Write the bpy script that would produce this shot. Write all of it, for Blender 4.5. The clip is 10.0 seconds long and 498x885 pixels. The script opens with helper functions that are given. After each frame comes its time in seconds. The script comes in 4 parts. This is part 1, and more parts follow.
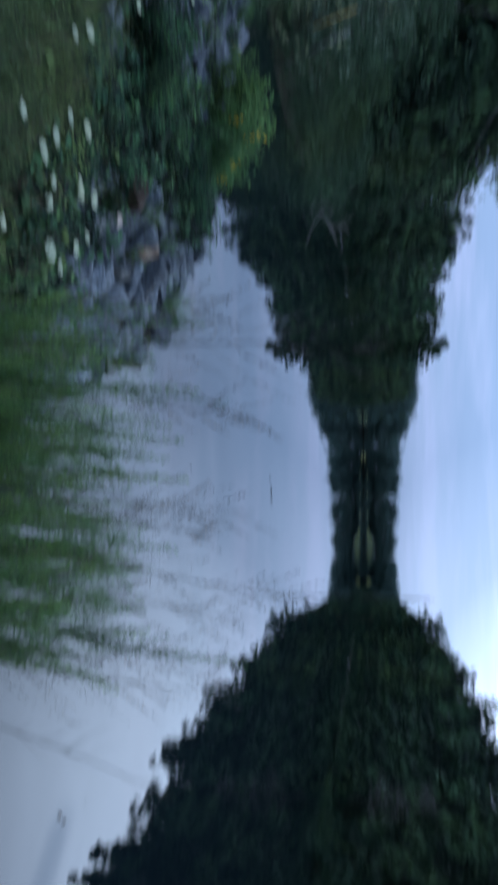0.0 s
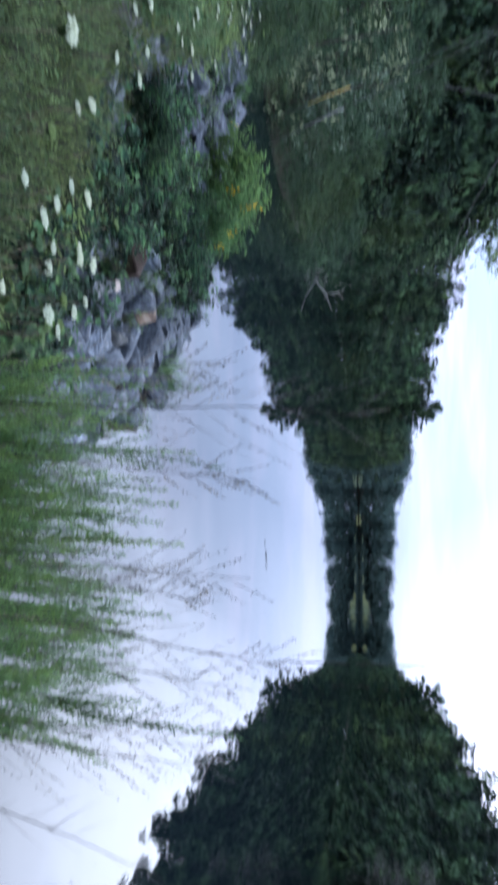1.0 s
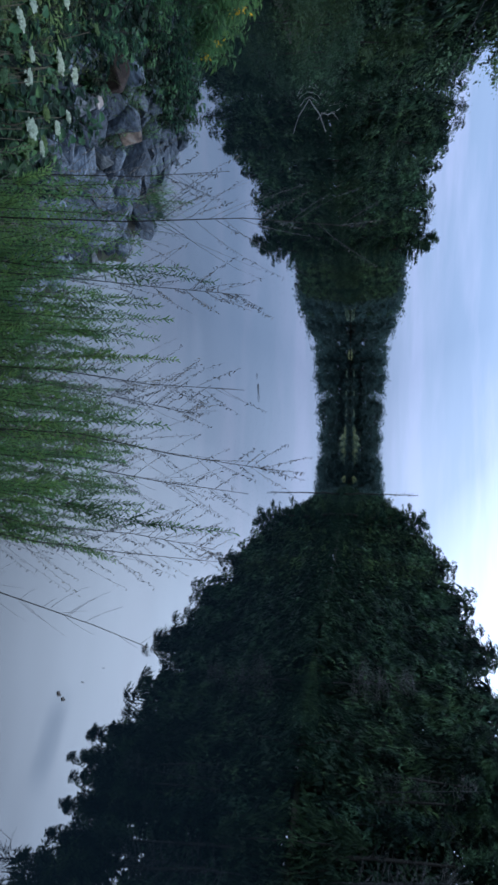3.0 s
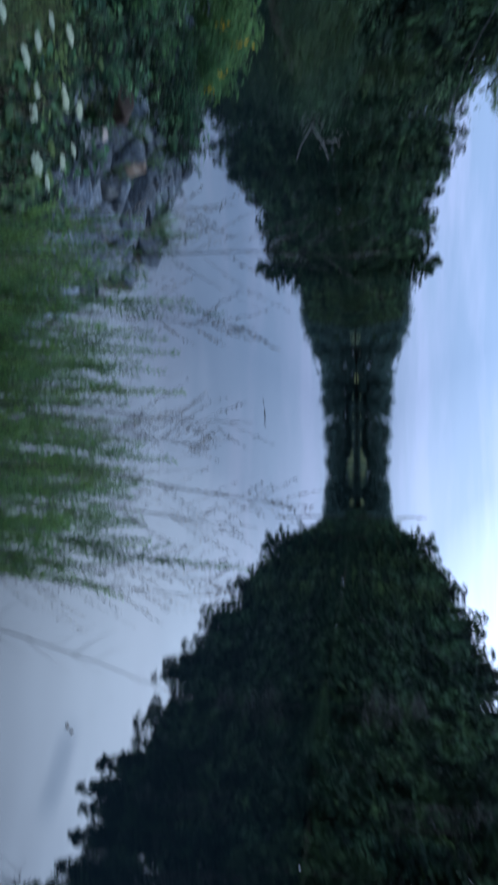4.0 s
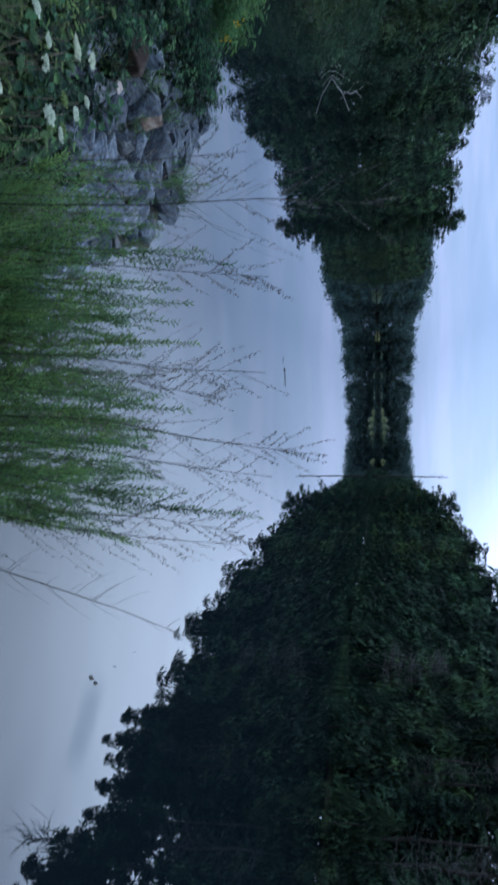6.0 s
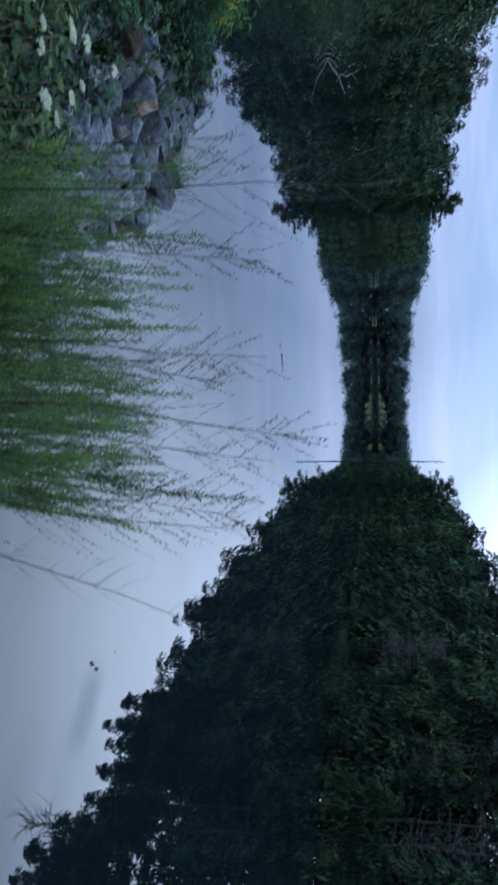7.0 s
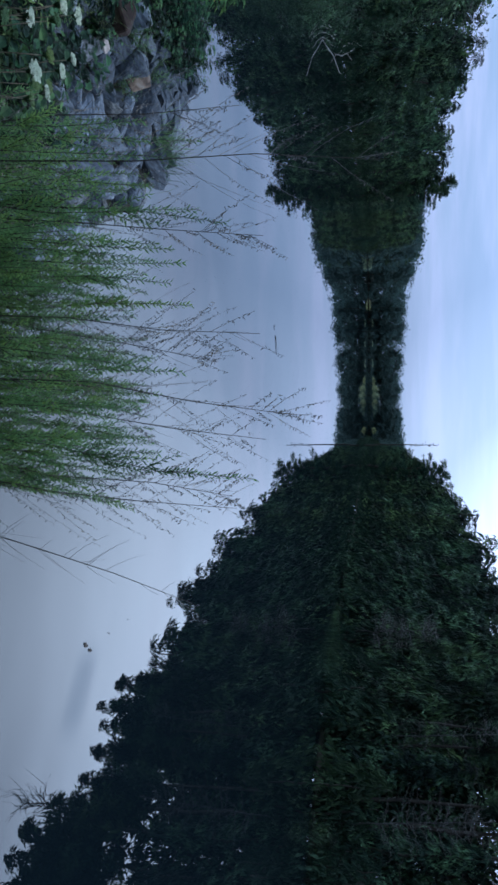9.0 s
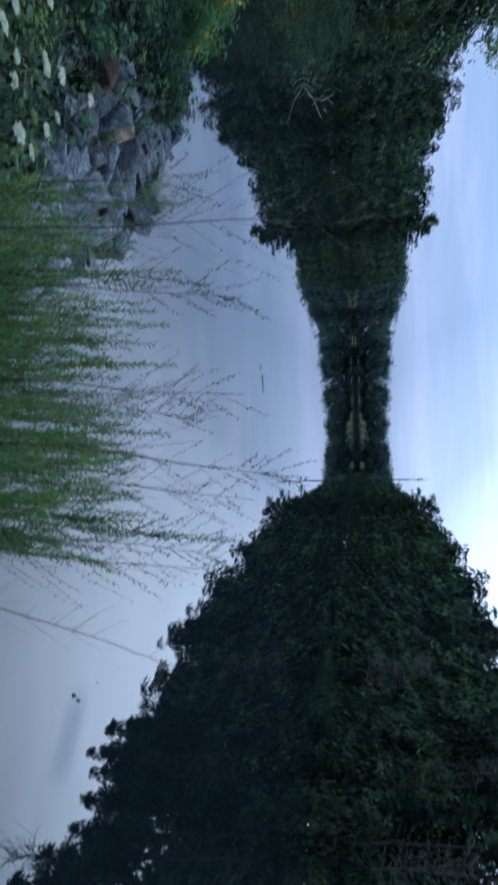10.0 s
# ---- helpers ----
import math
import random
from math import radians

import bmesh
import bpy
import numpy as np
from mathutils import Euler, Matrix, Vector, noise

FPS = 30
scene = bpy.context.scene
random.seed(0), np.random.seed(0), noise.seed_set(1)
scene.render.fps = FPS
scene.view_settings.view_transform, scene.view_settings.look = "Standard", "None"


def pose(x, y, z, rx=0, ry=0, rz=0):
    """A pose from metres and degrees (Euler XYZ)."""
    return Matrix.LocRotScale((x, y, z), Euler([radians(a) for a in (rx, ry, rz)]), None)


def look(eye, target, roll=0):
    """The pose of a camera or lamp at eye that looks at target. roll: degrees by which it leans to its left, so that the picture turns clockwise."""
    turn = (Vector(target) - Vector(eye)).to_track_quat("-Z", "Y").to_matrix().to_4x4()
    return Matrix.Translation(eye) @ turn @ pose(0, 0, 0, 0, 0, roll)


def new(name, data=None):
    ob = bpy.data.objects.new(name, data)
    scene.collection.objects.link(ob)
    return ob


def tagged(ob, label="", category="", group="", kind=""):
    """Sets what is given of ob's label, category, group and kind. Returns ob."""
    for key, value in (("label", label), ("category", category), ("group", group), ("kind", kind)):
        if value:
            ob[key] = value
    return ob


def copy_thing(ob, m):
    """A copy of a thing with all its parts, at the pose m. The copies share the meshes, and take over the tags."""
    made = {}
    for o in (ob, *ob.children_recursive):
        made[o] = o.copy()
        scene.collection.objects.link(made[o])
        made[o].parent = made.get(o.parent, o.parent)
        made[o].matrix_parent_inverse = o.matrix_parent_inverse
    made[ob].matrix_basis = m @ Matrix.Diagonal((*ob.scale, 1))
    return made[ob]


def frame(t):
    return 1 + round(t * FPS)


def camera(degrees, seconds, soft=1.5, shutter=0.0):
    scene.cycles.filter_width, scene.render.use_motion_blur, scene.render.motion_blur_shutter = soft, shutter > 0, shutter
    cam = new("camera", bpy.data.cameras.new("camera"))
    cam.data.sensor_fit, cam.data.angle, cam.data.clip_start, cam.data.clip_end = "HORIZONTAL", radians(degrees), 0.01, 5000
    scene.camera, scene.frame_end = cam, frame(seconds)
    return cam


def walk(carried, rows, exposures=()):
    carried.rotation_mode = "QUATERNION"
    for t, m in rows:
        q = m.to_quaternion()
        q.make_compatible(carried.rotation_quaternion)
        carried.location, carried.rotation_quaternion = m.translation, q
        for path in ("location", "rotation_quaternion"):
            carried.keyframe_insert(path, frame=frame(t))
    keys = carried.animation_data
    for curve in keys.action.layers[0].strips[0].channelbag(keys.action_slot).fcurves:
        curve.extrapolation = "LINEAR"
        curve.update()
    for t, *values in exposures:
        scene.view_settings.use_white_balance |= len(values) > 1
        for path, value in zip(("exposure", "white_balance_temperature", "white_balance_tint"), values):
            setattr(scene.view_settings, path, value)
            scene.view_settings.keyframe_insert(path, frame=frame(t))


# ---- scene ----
cam = camera(34.59, 10.0, soft=2.9, shutter=0.8)
PATH = [
    (0.0, (-0.0317, 0.0241, 2.9923), (-0.9817, 9.8633, 1.4799), 90.084),
    (0.5, (-0.0646, 0.0166, 2.9948), (-2.4975, 9.6039, 1.5235), 89.500),
    (1.0, (-0.0376, 0.0427, 2.9864), (-1.7664, 9.7849, 1.5372), 89.674),
    (1.5, (-0.0060, 0.0153, 2.9996), (-0.7192, 9.8778, 1.5089), 90.024),
    (2.0, (0.0270, -0.0239, 3.0023), (-0.2825, 9.8679, 1.5686), 89.828),
    (2.5, (0.0585, -0.0530, 2.9967), (0.0585, 9.8539, 1.6359), 89.714),
    (2.7, (0.0539, -0.0403, 2.9864), (0.2160, 9.8706, 1.6642), 90.187),
    (3.8, (-0.0135, -0.0098, 3.0109), (0.4288, 9.8826, 1.6166), 91.290),
    (4.0, (0.0089, 0.0031, 2.9848), (0.0083, 9.9005, 1.5563), 89.849),
    (4.5, (-0.0242, 0.0213, 2.9969), (-0.6675, 9.9131, 1.6784), 88.788),
    (5.0, (-0.0276, 0.0266, 2.9948), (-0.7616, 9.9263, 1.7881), 88.284),
    (5.5, (0.0041, 0.0269, 2.9987), (-0.1293, 9.9170, 1.5263), 89.051),
    (5.7, (0.0185, -0.0075, 3.0082), (0.2007, 9.8630, 1.4143), 89.570),
    (6.8, (0.0731, -0.0134, 2.9990), (0.8259, 9.8125, 1.3004), 90.100),
    (7.0, (0.0439, -0.0132, 2.9971), (0.7159, 9.8263, 1.3443), 89.754),
    (7.5, (-0.0206, 0.0102, 2.9981), (0.3764, 9.8817, 1.4502), 89.703),
    (8.0, (-0.0245, 0.0146, 2.9977), (0.2246, 9.9037, 1.5337), 89.561),
    (8.5, (0.0216, 0.0121, 2.9945), (0.5049, 9.8880, 1.4999), 89.755),
    (9.0, (0.0622, 0.0097, 2.9931), (0.9455, 9.8454, 1.4190), 90.023),
    (9.5, (0.0363, 0.0224, 2.9976), (0.8716, 9.8686, 1.4633), 89.779),
    (10.0, (-0.0080, 0.0289, 2.9987), (0.4171, 9.9175, 1.5724), 88.695),
]
EXPOSURES = [(0.0, -0.03, 6200, 8), (0.2, 0.12, 6300, 9), (0.5, 1.18, 6200, 11), (0.7, 1.26, 6550, 13), (1.0, 1.06, 7000, 16), (1.5, 0.47, 6900, 13), (2.0, 0.2, 6650, 11),
             (2.5, -0.01, 6500, 10), (4.0, 0.0, 6200, 8), (4.5, 0.2, 6250, 8), (5.0, 0.16, 6250, 8), (7.0, 0.1, 6300, 9), (10.0, 0.07, 6250, 8)]
walk(cam, [(t, look(eye, target, roll)) for t, eye, target, roll in PATH], EXPOSURES)

# ---- world and light ----
SUN_EL, SUN_AZ = 64.0, 20.0
world = bpy.data.worlds.new("dusk_sky")
scene.world = world
world.use_nodes = True
wt = world.node_tree
wt.nodes.clear()


def node(tree, kind, at=(), **values):
    n = tree.nodes.new(kind)
    for key, value in values.items():
        n.inputs[key.replace("_", " ")].default_value = value
    return n


def ramp(tree, stops, interpolation="LINEAR"):
    n = tree.nodes.new("ShaderNodeValToRGB")
    n.color_ramp.interpolation = interpolation
    e = n.color_ramp.elements
    while len(e) < len(stops):
        e.new(0.5)
    for el, (p, c) in zip(e, stops):
        el.position = p
        el.color = (*c, 1) if len(c) == 3 else c
    return n


def mixer(tree, a, b, fac, mode="MIX"):
    n = tree.nodes.new("ShaderNodeMix")
    n.data_type, n.blend_type = "RGBA", mode
    for socket, value in ((n.inputs[6], a), (n.inputs[7], b), (n.inputs[0], fac)):
        if isinstance(value, bpy.types.NodeSocket):
            tree.links.new(value, socket)
        elif isinstance(value, tuple):
            socket.default_value = (*value, 1)
        else:
            socket.default_value = value
    return n.outputs[2]


def build_sky():
    L = wt.links.new
    sky = wt.nodes.new("ShaderNodeTexSky")
    sky.sky_type, sky.sun_disc = "NISHITA", False
    sky.sun_elevation, sky.sun_rotation = radians(SUN_EL), radians(SUN_AZ)
    sky.air_density, sky.dust_density, sky.ozone_density = 1.0, 1.5, 3.0
    co = wt.nodes.new("ShaderNodeTexCoord")
    sep = wt.nodes.new("ShaderNodeSeparateXYZ")
    L(co.outputs["Generated"], sep.inputs[0])
    # a high thin cloud sheet, brightening with height and in long flat streaks
    height = ramp(wt, [(0.0, (0.0,) * 3), (0.06, (0.06,) * 3), (0.15, (0.12,) * 3), (0.2, (0.28,) * 3), (0.26, (0.6,) * 3), (0.33, (0.95,) * 3), (0.46, (1.0,) * 3), (0.66, (0.75,) * 3), (1.0, (0.42,) * 3)])
    L(sep.outputs[2], height.inputs[0])
    stretch = wt.nodes.new("ShaderNodeMapping")
    stretch.inputs["Scale"].default_value = (1.3, 1.3, 9.0)
    L(co.outputs["Generated"], stretch.inputs[0])
    n = node(wt, "ShaderNodeTexNoise", Scale=2.2, Detail=6.0, Roughness=0.55)
    L(stretch.outputs[0], n.inputs["Vector"])
    streak = ramp(wt, [(0.32, (0.55,) * 3), (0.68, (1.0,) * 3)])
    L(n.outputs["Fac"], streak.inputs[0])
    cover = mixer(wt, height.outputs[0], streak.outputs[0], 1.0, "MULTIPLY")
    low = wt.nodes.new("ShaderNodeVectorMath")
    low.operation = "SCALE"
    low.inputs[3].default_value = SKY_STRENGTH
    L(sky.outputs[0], low.inputs[0])
    base = mixer(wt, low.outputs[0], HAZE, 0.75)
    # thin lilac cirrus in long level streaks low in the sky
    fine = wt.nodes.new("ShaderNodeMapping")
    fine.inputs["Scale"].default_value = (1.0, 1.0, 9.0)
    fine.inputs["Rotation"].default_value = (0.0, radians(4), 0.0)
    L(co.outputs["Generated"], fine.inputs[0])
    n2 = node(wt, "ShaderNodeTexNoise", Scale=2.6, Detail=7.0, Roughness=0.6)
    L(fine.outputs[0], n2.inputs["Vector"])
    wisps = ramp(wt, [(0.4, (0.0,) * 3), (0.5, (0.4,) * 3), (0.6, (1.0,) * 3)])
    L(n2.outputs["Fac"], wisps.inputs[0])
    band = ramp(wt, [(0.0, (0.35,) * 3), (0.09, (0.6,) * 3), (0.16, (1.0,) * 3), (0.3, (0.7,) * 3), (0.5, (0.1,) * 3)])
    L(sep.outputs[2], band.inputs[0])
    base = mixer(wt, base, CIRRUS, mixer(wt, wisps.outputs[0], band.outputs[0], 1.0, "MULTIPLY"))
    lit = mixer(wt, base, CLOUD, cover)
    # one small dark shred of cloud higher up
    shred = []
    for away_from, stops in ((SHRED_ACROSS, [(0.0, (1.0,) * 3), (0.005, (0.85,) * 3), (0.016, (0.0,) * 3)]), (SHRED_ALONG, [(0.02, (1.0,) * 3), (0.07, (0.0,) * 3)])):
        dot = wt.nodes.new("ShaderNodeVectorMath")
        dot.operation = "DOT_PRODUCT"
        dot.inputs[1].default_value = away_from
        L(co.outputs["Generated"], dot.inputs[0])
        size = node(wt, "ShaderNodeMath")
        size.operation = "ABSOLUTE"
        L(dot.outputs["Value"], size.inputs[0])
        r = ramp(wt, stops, "EASE")
        L(size.outputs[0], r.inputs[0])
        shred.append(r.outputs[0])
    thick = mixer(wt, shred[0], shred[1], 1.0, "MULTIPLY")
    # the last light behind thin cloud above the right-hand woods
    away = wt.nodes.new("ShaderNodeVectorMath")
    away.operation = "DOT_PRODUCT"
    e, a = radians(20.2), radians(18.8)
    away.inputs[1].default_value = (math.sin(a) * math.cos(e), math.cos(a) * math.cos(e), math.sin(e))
    L(co.outputs["Generated"], away.inputs[0])
    glow = ramp(wt, [(0.89, (0.0,) * 3), (0.945, (0.06,) * 3), (0.975, (0.2,) * 3), (1.0, (0.42,) * 3)])
    L(away.outputs["Value"], glow.inputs[0])
    both = mixer(wt, lit, GLOW, glow.outputs[0])
    both = mixer(wt, both, SHRED, mixer(wt, thick, (0.45, 0.45, 0.45), 1.0, "MULTIPLY"))
    # the sky opposite the last light is already dim
    front = wt.nodes.new("ShaderNodeMapRange")
    front.interpolation_type = "SMOOTHSTEP"
    for k, value in zip(("From Min", "From Max", "To Min", "To Max"), (-0.8, 0.6, 0.13, 1.0)):
        front.inputs[k].default_value = value
    rise = node(wt, "ShaderNodeMath")
    rise.operation = "MULTIPLY_ADD"
    rise.inputs[1].default_value = 0.9
    L(sep.outputs[2], rise.inputs[0])
    L(sep.outputs[1], rise.inputs[2])
    L(rise.outputs[0], front.inputs["Value"])
    bg = wt.nodes.new("ShaderNodeBackground")
    L(both, bg.inputs[0])
    L(front.outputs[0], bg.inputs[1])
    out = wt.nodes.new("ShaderNodeOutputWorld")
    L(bg.outputs[0], out.inputs[0])


SKY_STRENGTH = 0.10
HAZE = (0.225, 0.36, 0.7)
CIRRUS = (0.46, 0.54, 0.9)
CLOUD = (1.46, 1.92, 2.72)
GLOW = (3.4, 4.05, 5.15)
SHRED = (0.7, 1.05, 1.7)


def heading(az, el):
    return Vector((math.sin(radians(az)) * math.cos(radians(el)), math.cos(radians(az)) * math.cos(radians(el)), math.sin(radians(el))))


SHRED_ACROSS = heading(26.5, 20.5).cross(heading(19.0, 19.4)).normalized()
SHRED_ALONG = SHRED_ACROSS.cross(heading(23.2, 20.0)).normalized()
build_sky()

sun = new("sun", bpy.data.lights.new("sun", "SUN"))
sun.data.energy, sun.data.angle, sun.data.color = 0.95, radians(50), (1.0, 0.97, 0.94)
sun.matrix_world = pose(0, 0, 60, SUN_EL - 90, 0, -SUN_AZ)


# ---- materials ----
def material(name):
    m = bpy.data.materials.new(name)
    m.use_nodes = True
    t = m.node_tree
    return m, t, t.nodes["Principled BSDF"], t.links.new


def leaf_material(name, dark, light, translucent=0.35, rough=0.65, spread=0.75, tint=True, painted_hollows=False, even=False):
    m, t, b, L = material(name)
    geo = t.nodes.new("ShaderNodeNewGeometry")
    info = t.nodes.new("ShaderNodeObjectInfo")
    c = mixer(t, dark, light, geo.outputs["Random Per Island"])
    co = t.nodes.new("ShaderNodeTexCoord")
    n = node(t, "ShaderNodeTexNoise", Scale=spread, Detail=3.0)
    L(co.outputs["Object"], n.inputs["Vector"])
    # the strongest ramp paints shaded hollows and lit clumps into the leaf colour
    patch = ramp(t, [(0.38, (0.15, 0.17, 0.2)), (0.5, (0.7, 0.72, 0.76)), (0.62, (2.3, 2.25, 1.7))] if painted_hollows else [(0.3, (0.8, 0.82, 0.84)), (0.7, (1.2, 1.18, 1.12))] if even else [(0.36, (0.4, 0.44, 0.45)), (0.64, (1.6, 1.52, 1.3))])
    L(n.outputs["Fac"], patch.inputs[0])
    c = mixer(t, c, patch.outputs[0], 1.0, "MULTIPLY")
    per = ramp(t, [(0.0, (0.72, 0.82, 0.85)), (0.5, (1.0, 1.0, 1.0)), (1.0, (1.25, 1.12, 0.85))])
    L(info.outputs["Random"], per.inputs[0])
    c = mixer(t, c, per.outputs[0], 1.0 if tint else 0.2, "MULTIPLY")
    L(c, b.inputs["Base Color"])
    b.inputs["Roughness"].default_value = rough
    b.inputs["Specular IOR Level"].default_value = 0.12
    tr = t.nodes.new("ShaderNodeBsdfTranslucent")
    L(c, tr.inputs[0])
    mix = node(t, "ShaderNodeMixShader", Fac=translucent)
    L(b.outputs[0], mix.inputs[1])
    L(tr.outputs[0], mix.inputs[2])
    L(mix.outputs[0], t.nodes["Material Output"].inputs[0])
    return m


def rough_material(name, stops, scale=6.0, rough=0.9, bump=0.4, detail=8.0, random_tint=None, stretch=(1, 1, 1), coordinates="Object"):
    m, t, b, L = material(name)
    co = t.nodes.new("ShaderNodeTexCoord")
    mp = t.nodes.new("ShaderNodeMapping")
    mp.inputs["Scale"].default_value = stretch
    L(co.outputs[coordinates], mp.inputs[0])
    n = node(t, "ShaderNodeTexNoise", Scale=scale, Detail=detail, Roughness=0.62)
    L(mp.outputs[0], n.inputs["Vector"])
    r = ramp(t, stops)
    L(n.outputs["Fac"], r.inputs[0])
    big = node(t, "ShaderNodeTexNoise", Scale=scale * 0.17, Detail=4.0)
    L(mp.outputs[0], big.inputs["Vector"])
    shade = ramp(t, [(0.3, (0.7, 0.7, 0.72)), (0.7, (1.2, 1.18, 1.12))])
    L(big.outputs["Fac"], shade.inputs[0])
    c = mixer(t, r.outputs[0], shade.outputs[0], 1.0, "MULTIPLY")
    if random_tint:
        info = t.nodes.new("ShaderNodeObjectInfo")
        tint = ramp(t, random_tint)
        L(info.outputs["Random"], tint.inputs[0])
        c = mixer(t, c, tint.outputs[0], 1.0, "MULTIPLY")
    L(c, b.inputs["Base Color"])
    b.inputs["Roughness"].default_value = rough
    b.inputs["Specular IOR Level"].default_value = 0.2
    bp = node(t, "ShaderNodeBump", Strength=bump, Distance=0.02)
    L(n.outputs["Fac"], bp.inputs["Height"])
    L(bp.outputs[0], b.inputs["Normal"])
    return m


def water_material():
    m, t, b, L = material("lake_water")
    co = t.nodes.new("ShaderNodeTexCoord")
    b.inputs["Base Color"].default_value = (0.003, 0.006, 0.008, 1)
    b.inputs["Roughness"].default_value = 0.01
    b.inputs["IOR"].default_value = 1.38
    mp = t.nodes.new("ShaderNodeMapping")
    mp.inputs["Scale"].default_value = (1.0, 0.45, 1.0)
    L(co.outputs["Object"], mp.inputs[0])
    a = node(t, "ShaderNodeTexNoise", Scale=0.55, Detail=3.0, Roughness=0.45)
    L(mp.outputs[0], a.inputs["Vector"])
    bp = node(t, "ShaderNodeBump", Strength=0.03, Distance=0.02)
    L(a.outputs["Fac"], bp.inputs["Height"])
    L(bp.outputs[0], b.inputs["Normal"])
    return m


WATER = water_material()
GROUND = rough_material("bank_soil", [(0.3, (0.014, 0.013, 0.01)), (0.5, (0.024, 0.026, 0.016)), (0.7, (0.022, 0.034, 0.016))], 5.0, 0.95, 0.6)
STONE = rough_material("riprap_stone", [(0.3, (0.03, 0.035, 0.04)), (0.44, (0.082, 0.096, 0.11)), (0.54, (0.13, 0.15, 0.172)), (0.7, (0.25, 0.27, 0.29))], 7.0, 0.85, 1.0,
                       random_tint=[(0.0, (0.36, 0.39, 0.43)), (0.3, (0.6, 0.65, 0.72)), (0.5, (0.95, 0.99, 1.05)), (0.84, (1.4, 1.48, 1.58)), (0.93, (1.0, 0.94, 0.86)), (1.0, (0.85, 0.7, 0.58))], stretch=(0.8, 1.4, 3.0))
RUST = rough_material("iron_stained_stone", [(0.34, (0.07, 0.055, 0.048)), (0.5, (0.19, 0.135, 0.1)), (0.66, (0.27, 0.23, 0.19))], 5.0, 0.85, 0.5)
DARK_RUST = rough_material("dark_brown_stone", [(0.3, (0.012, 0.008, 0.007)), (0.5, (0.026, 0.016, 0.012)), (0.7, (0.05, 0.032, 0.024))], 7.0, 0.85, 0.5)
PALE_STONE = rough_material("pale_stone", [(0.3, (0.34, 0.29, 0.26)), (0.7, (0.48, 0.42, 0.38))], 12.0, 0.85, 0.4)
BARK = rough_material("grey_bark", [(0.3, (0.03, 0.028, 0.025)), (0.6, (0.075, 0.07, 0.06))], 8.0, 0.95, 0.8, stretch=(3, 3, 0.5))
DEADWOOD = rough_material("bleached_deadwood", [(0.3, (0.34, 0.33, 0.32)), (0.7, (0.58, 0.57, 0.55))], 14.0, 0.85, 0.5, stretch=(3, 3, 0.5))
POLEWOOD = rough_material("weathered_pole_wood", [(0.3, (0.32, 0.31, 0.31)), (0.7, (0.5, 0.49, 0.48))], 10.0, 0.85, 0.6, stretch=(5, 5, 0.25))
STEM = rough_material("shoot_bark", [(0.3, (0.022, 0.02, 0.018)), (0.7, (0.06, 0.05, 0.042))], 30.0, 0.8, 0.3)
DRYSTEM = rough_material("dry_stalk", [(0.3, (0.1, 0.085, 0.06)), (0.7, (0.2, 0.17, 0.12))], 30.0, 0.85, 0.3)
# tree foliage: shade between boughs and lit tips painted in as noise patches
LEAF_BROAD = leaf_material("broadleaf_leaves", (0.042, 0.082, 0.053), (0.057, 0.104, 0.062), 0.1, spread=0.5, painted_hollows=True)
LEAF_CEDAR = leaf_material("evergreen_sprays", (0.034, 0.068, 0.047), (0.046, 0.088, 0.056), 0.05, spread=0.55, painted_hollows=True)
# darker than the tree leaves: shade along the waterline painted into the colour
LEAF_SHRUB = leaf_material("painted_shade_shrub_leaves", (0.02, 0.046, 0.034), (0.03, 0.062, 0.042), 0.3, spread=0.9)
LEAF_PINE = leaf_material("pine_needles", (0.03, 0.066, 0.05), (0.05, 0.096, 0.066), 0.3)
# distance haze is painted into this bluer, more even leaf colour
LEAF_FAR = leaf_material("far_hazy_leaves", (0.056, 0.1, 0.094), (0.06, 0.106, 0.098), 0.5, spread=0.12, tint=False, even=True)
LEAF_PALE = leaf_material("pale_willow_leaves", (0.2, 0.27, 0.18), (0.32, 0.4, 0.28), 0.3)
LEAF_BUSH = leaf_material("bank_shrub_leaves", (0.029, 0.062, 0.041), (0.053, 0.1, 0.06), 0.36, spread=1.2)
LEAF_SHOOT = leaf_material("shoot_leaves", (0.09, 0.18, 0.078), (0.16, 0.285, 0.12), 0.5, spread=3.0)
# dark gaps between these leaves are painted into their colour too
LEAF_BIG = leaf_material("burdock_leaves", (0.024, 0.062, 0.04), (0.05, 0.108, 0.062), 0.4, spread=4.0, painted_hollows=True)
LEAF_MEADOW = leaf_material("meadow_herb_leaves", (0.1, 0.185, 0.098), (0.21, 0.32, 0.168), 0.5, spread=1.5)
TWIG_GREY = rough_material("dead_twig_bark", [(0.3, (0.07, 0.075, 0.075)), (0.7, (0.14, 0.145, 0.14))], 14.0, 0.9, 0.4)
LEAF_SOFT = leaf_material("feathery_weed_leaves", (0.07, 0.12, 0.062), (0.148, 0.215, 0.112), 0.45, spread=1.6)
LEAF_SILVER = leaf_material("silvery_shrub_leaves", (0.09, 0.135, 0.105), (0.18, 0.235, 0.19), 0.3, spread=1.5)
LEAF_LIME = leaf_material("goldenrod_leaves", (0.066, 0.152, 0.07), (0.125, 0.235, 0.102), 0.48, spread=2.0)
GRASS = leaf_material("bank_grass", (0.072, 0.125, 0.065), (0.155, 0.22, 0.115), 0.4, spread=0.9)
SEEDPOD = leaf_material("dry_seed_pods", (0.09, 0.085, 0.092), (0.27, 0.255, 0.26), 0.1)
TWIG = rough_material("dry_twig_bark", [(0.3, (0.075, 0.07, 0.07)), (0.7, (0.18, 0.165, 0.16))], 30.0, 0.8, 0.3)
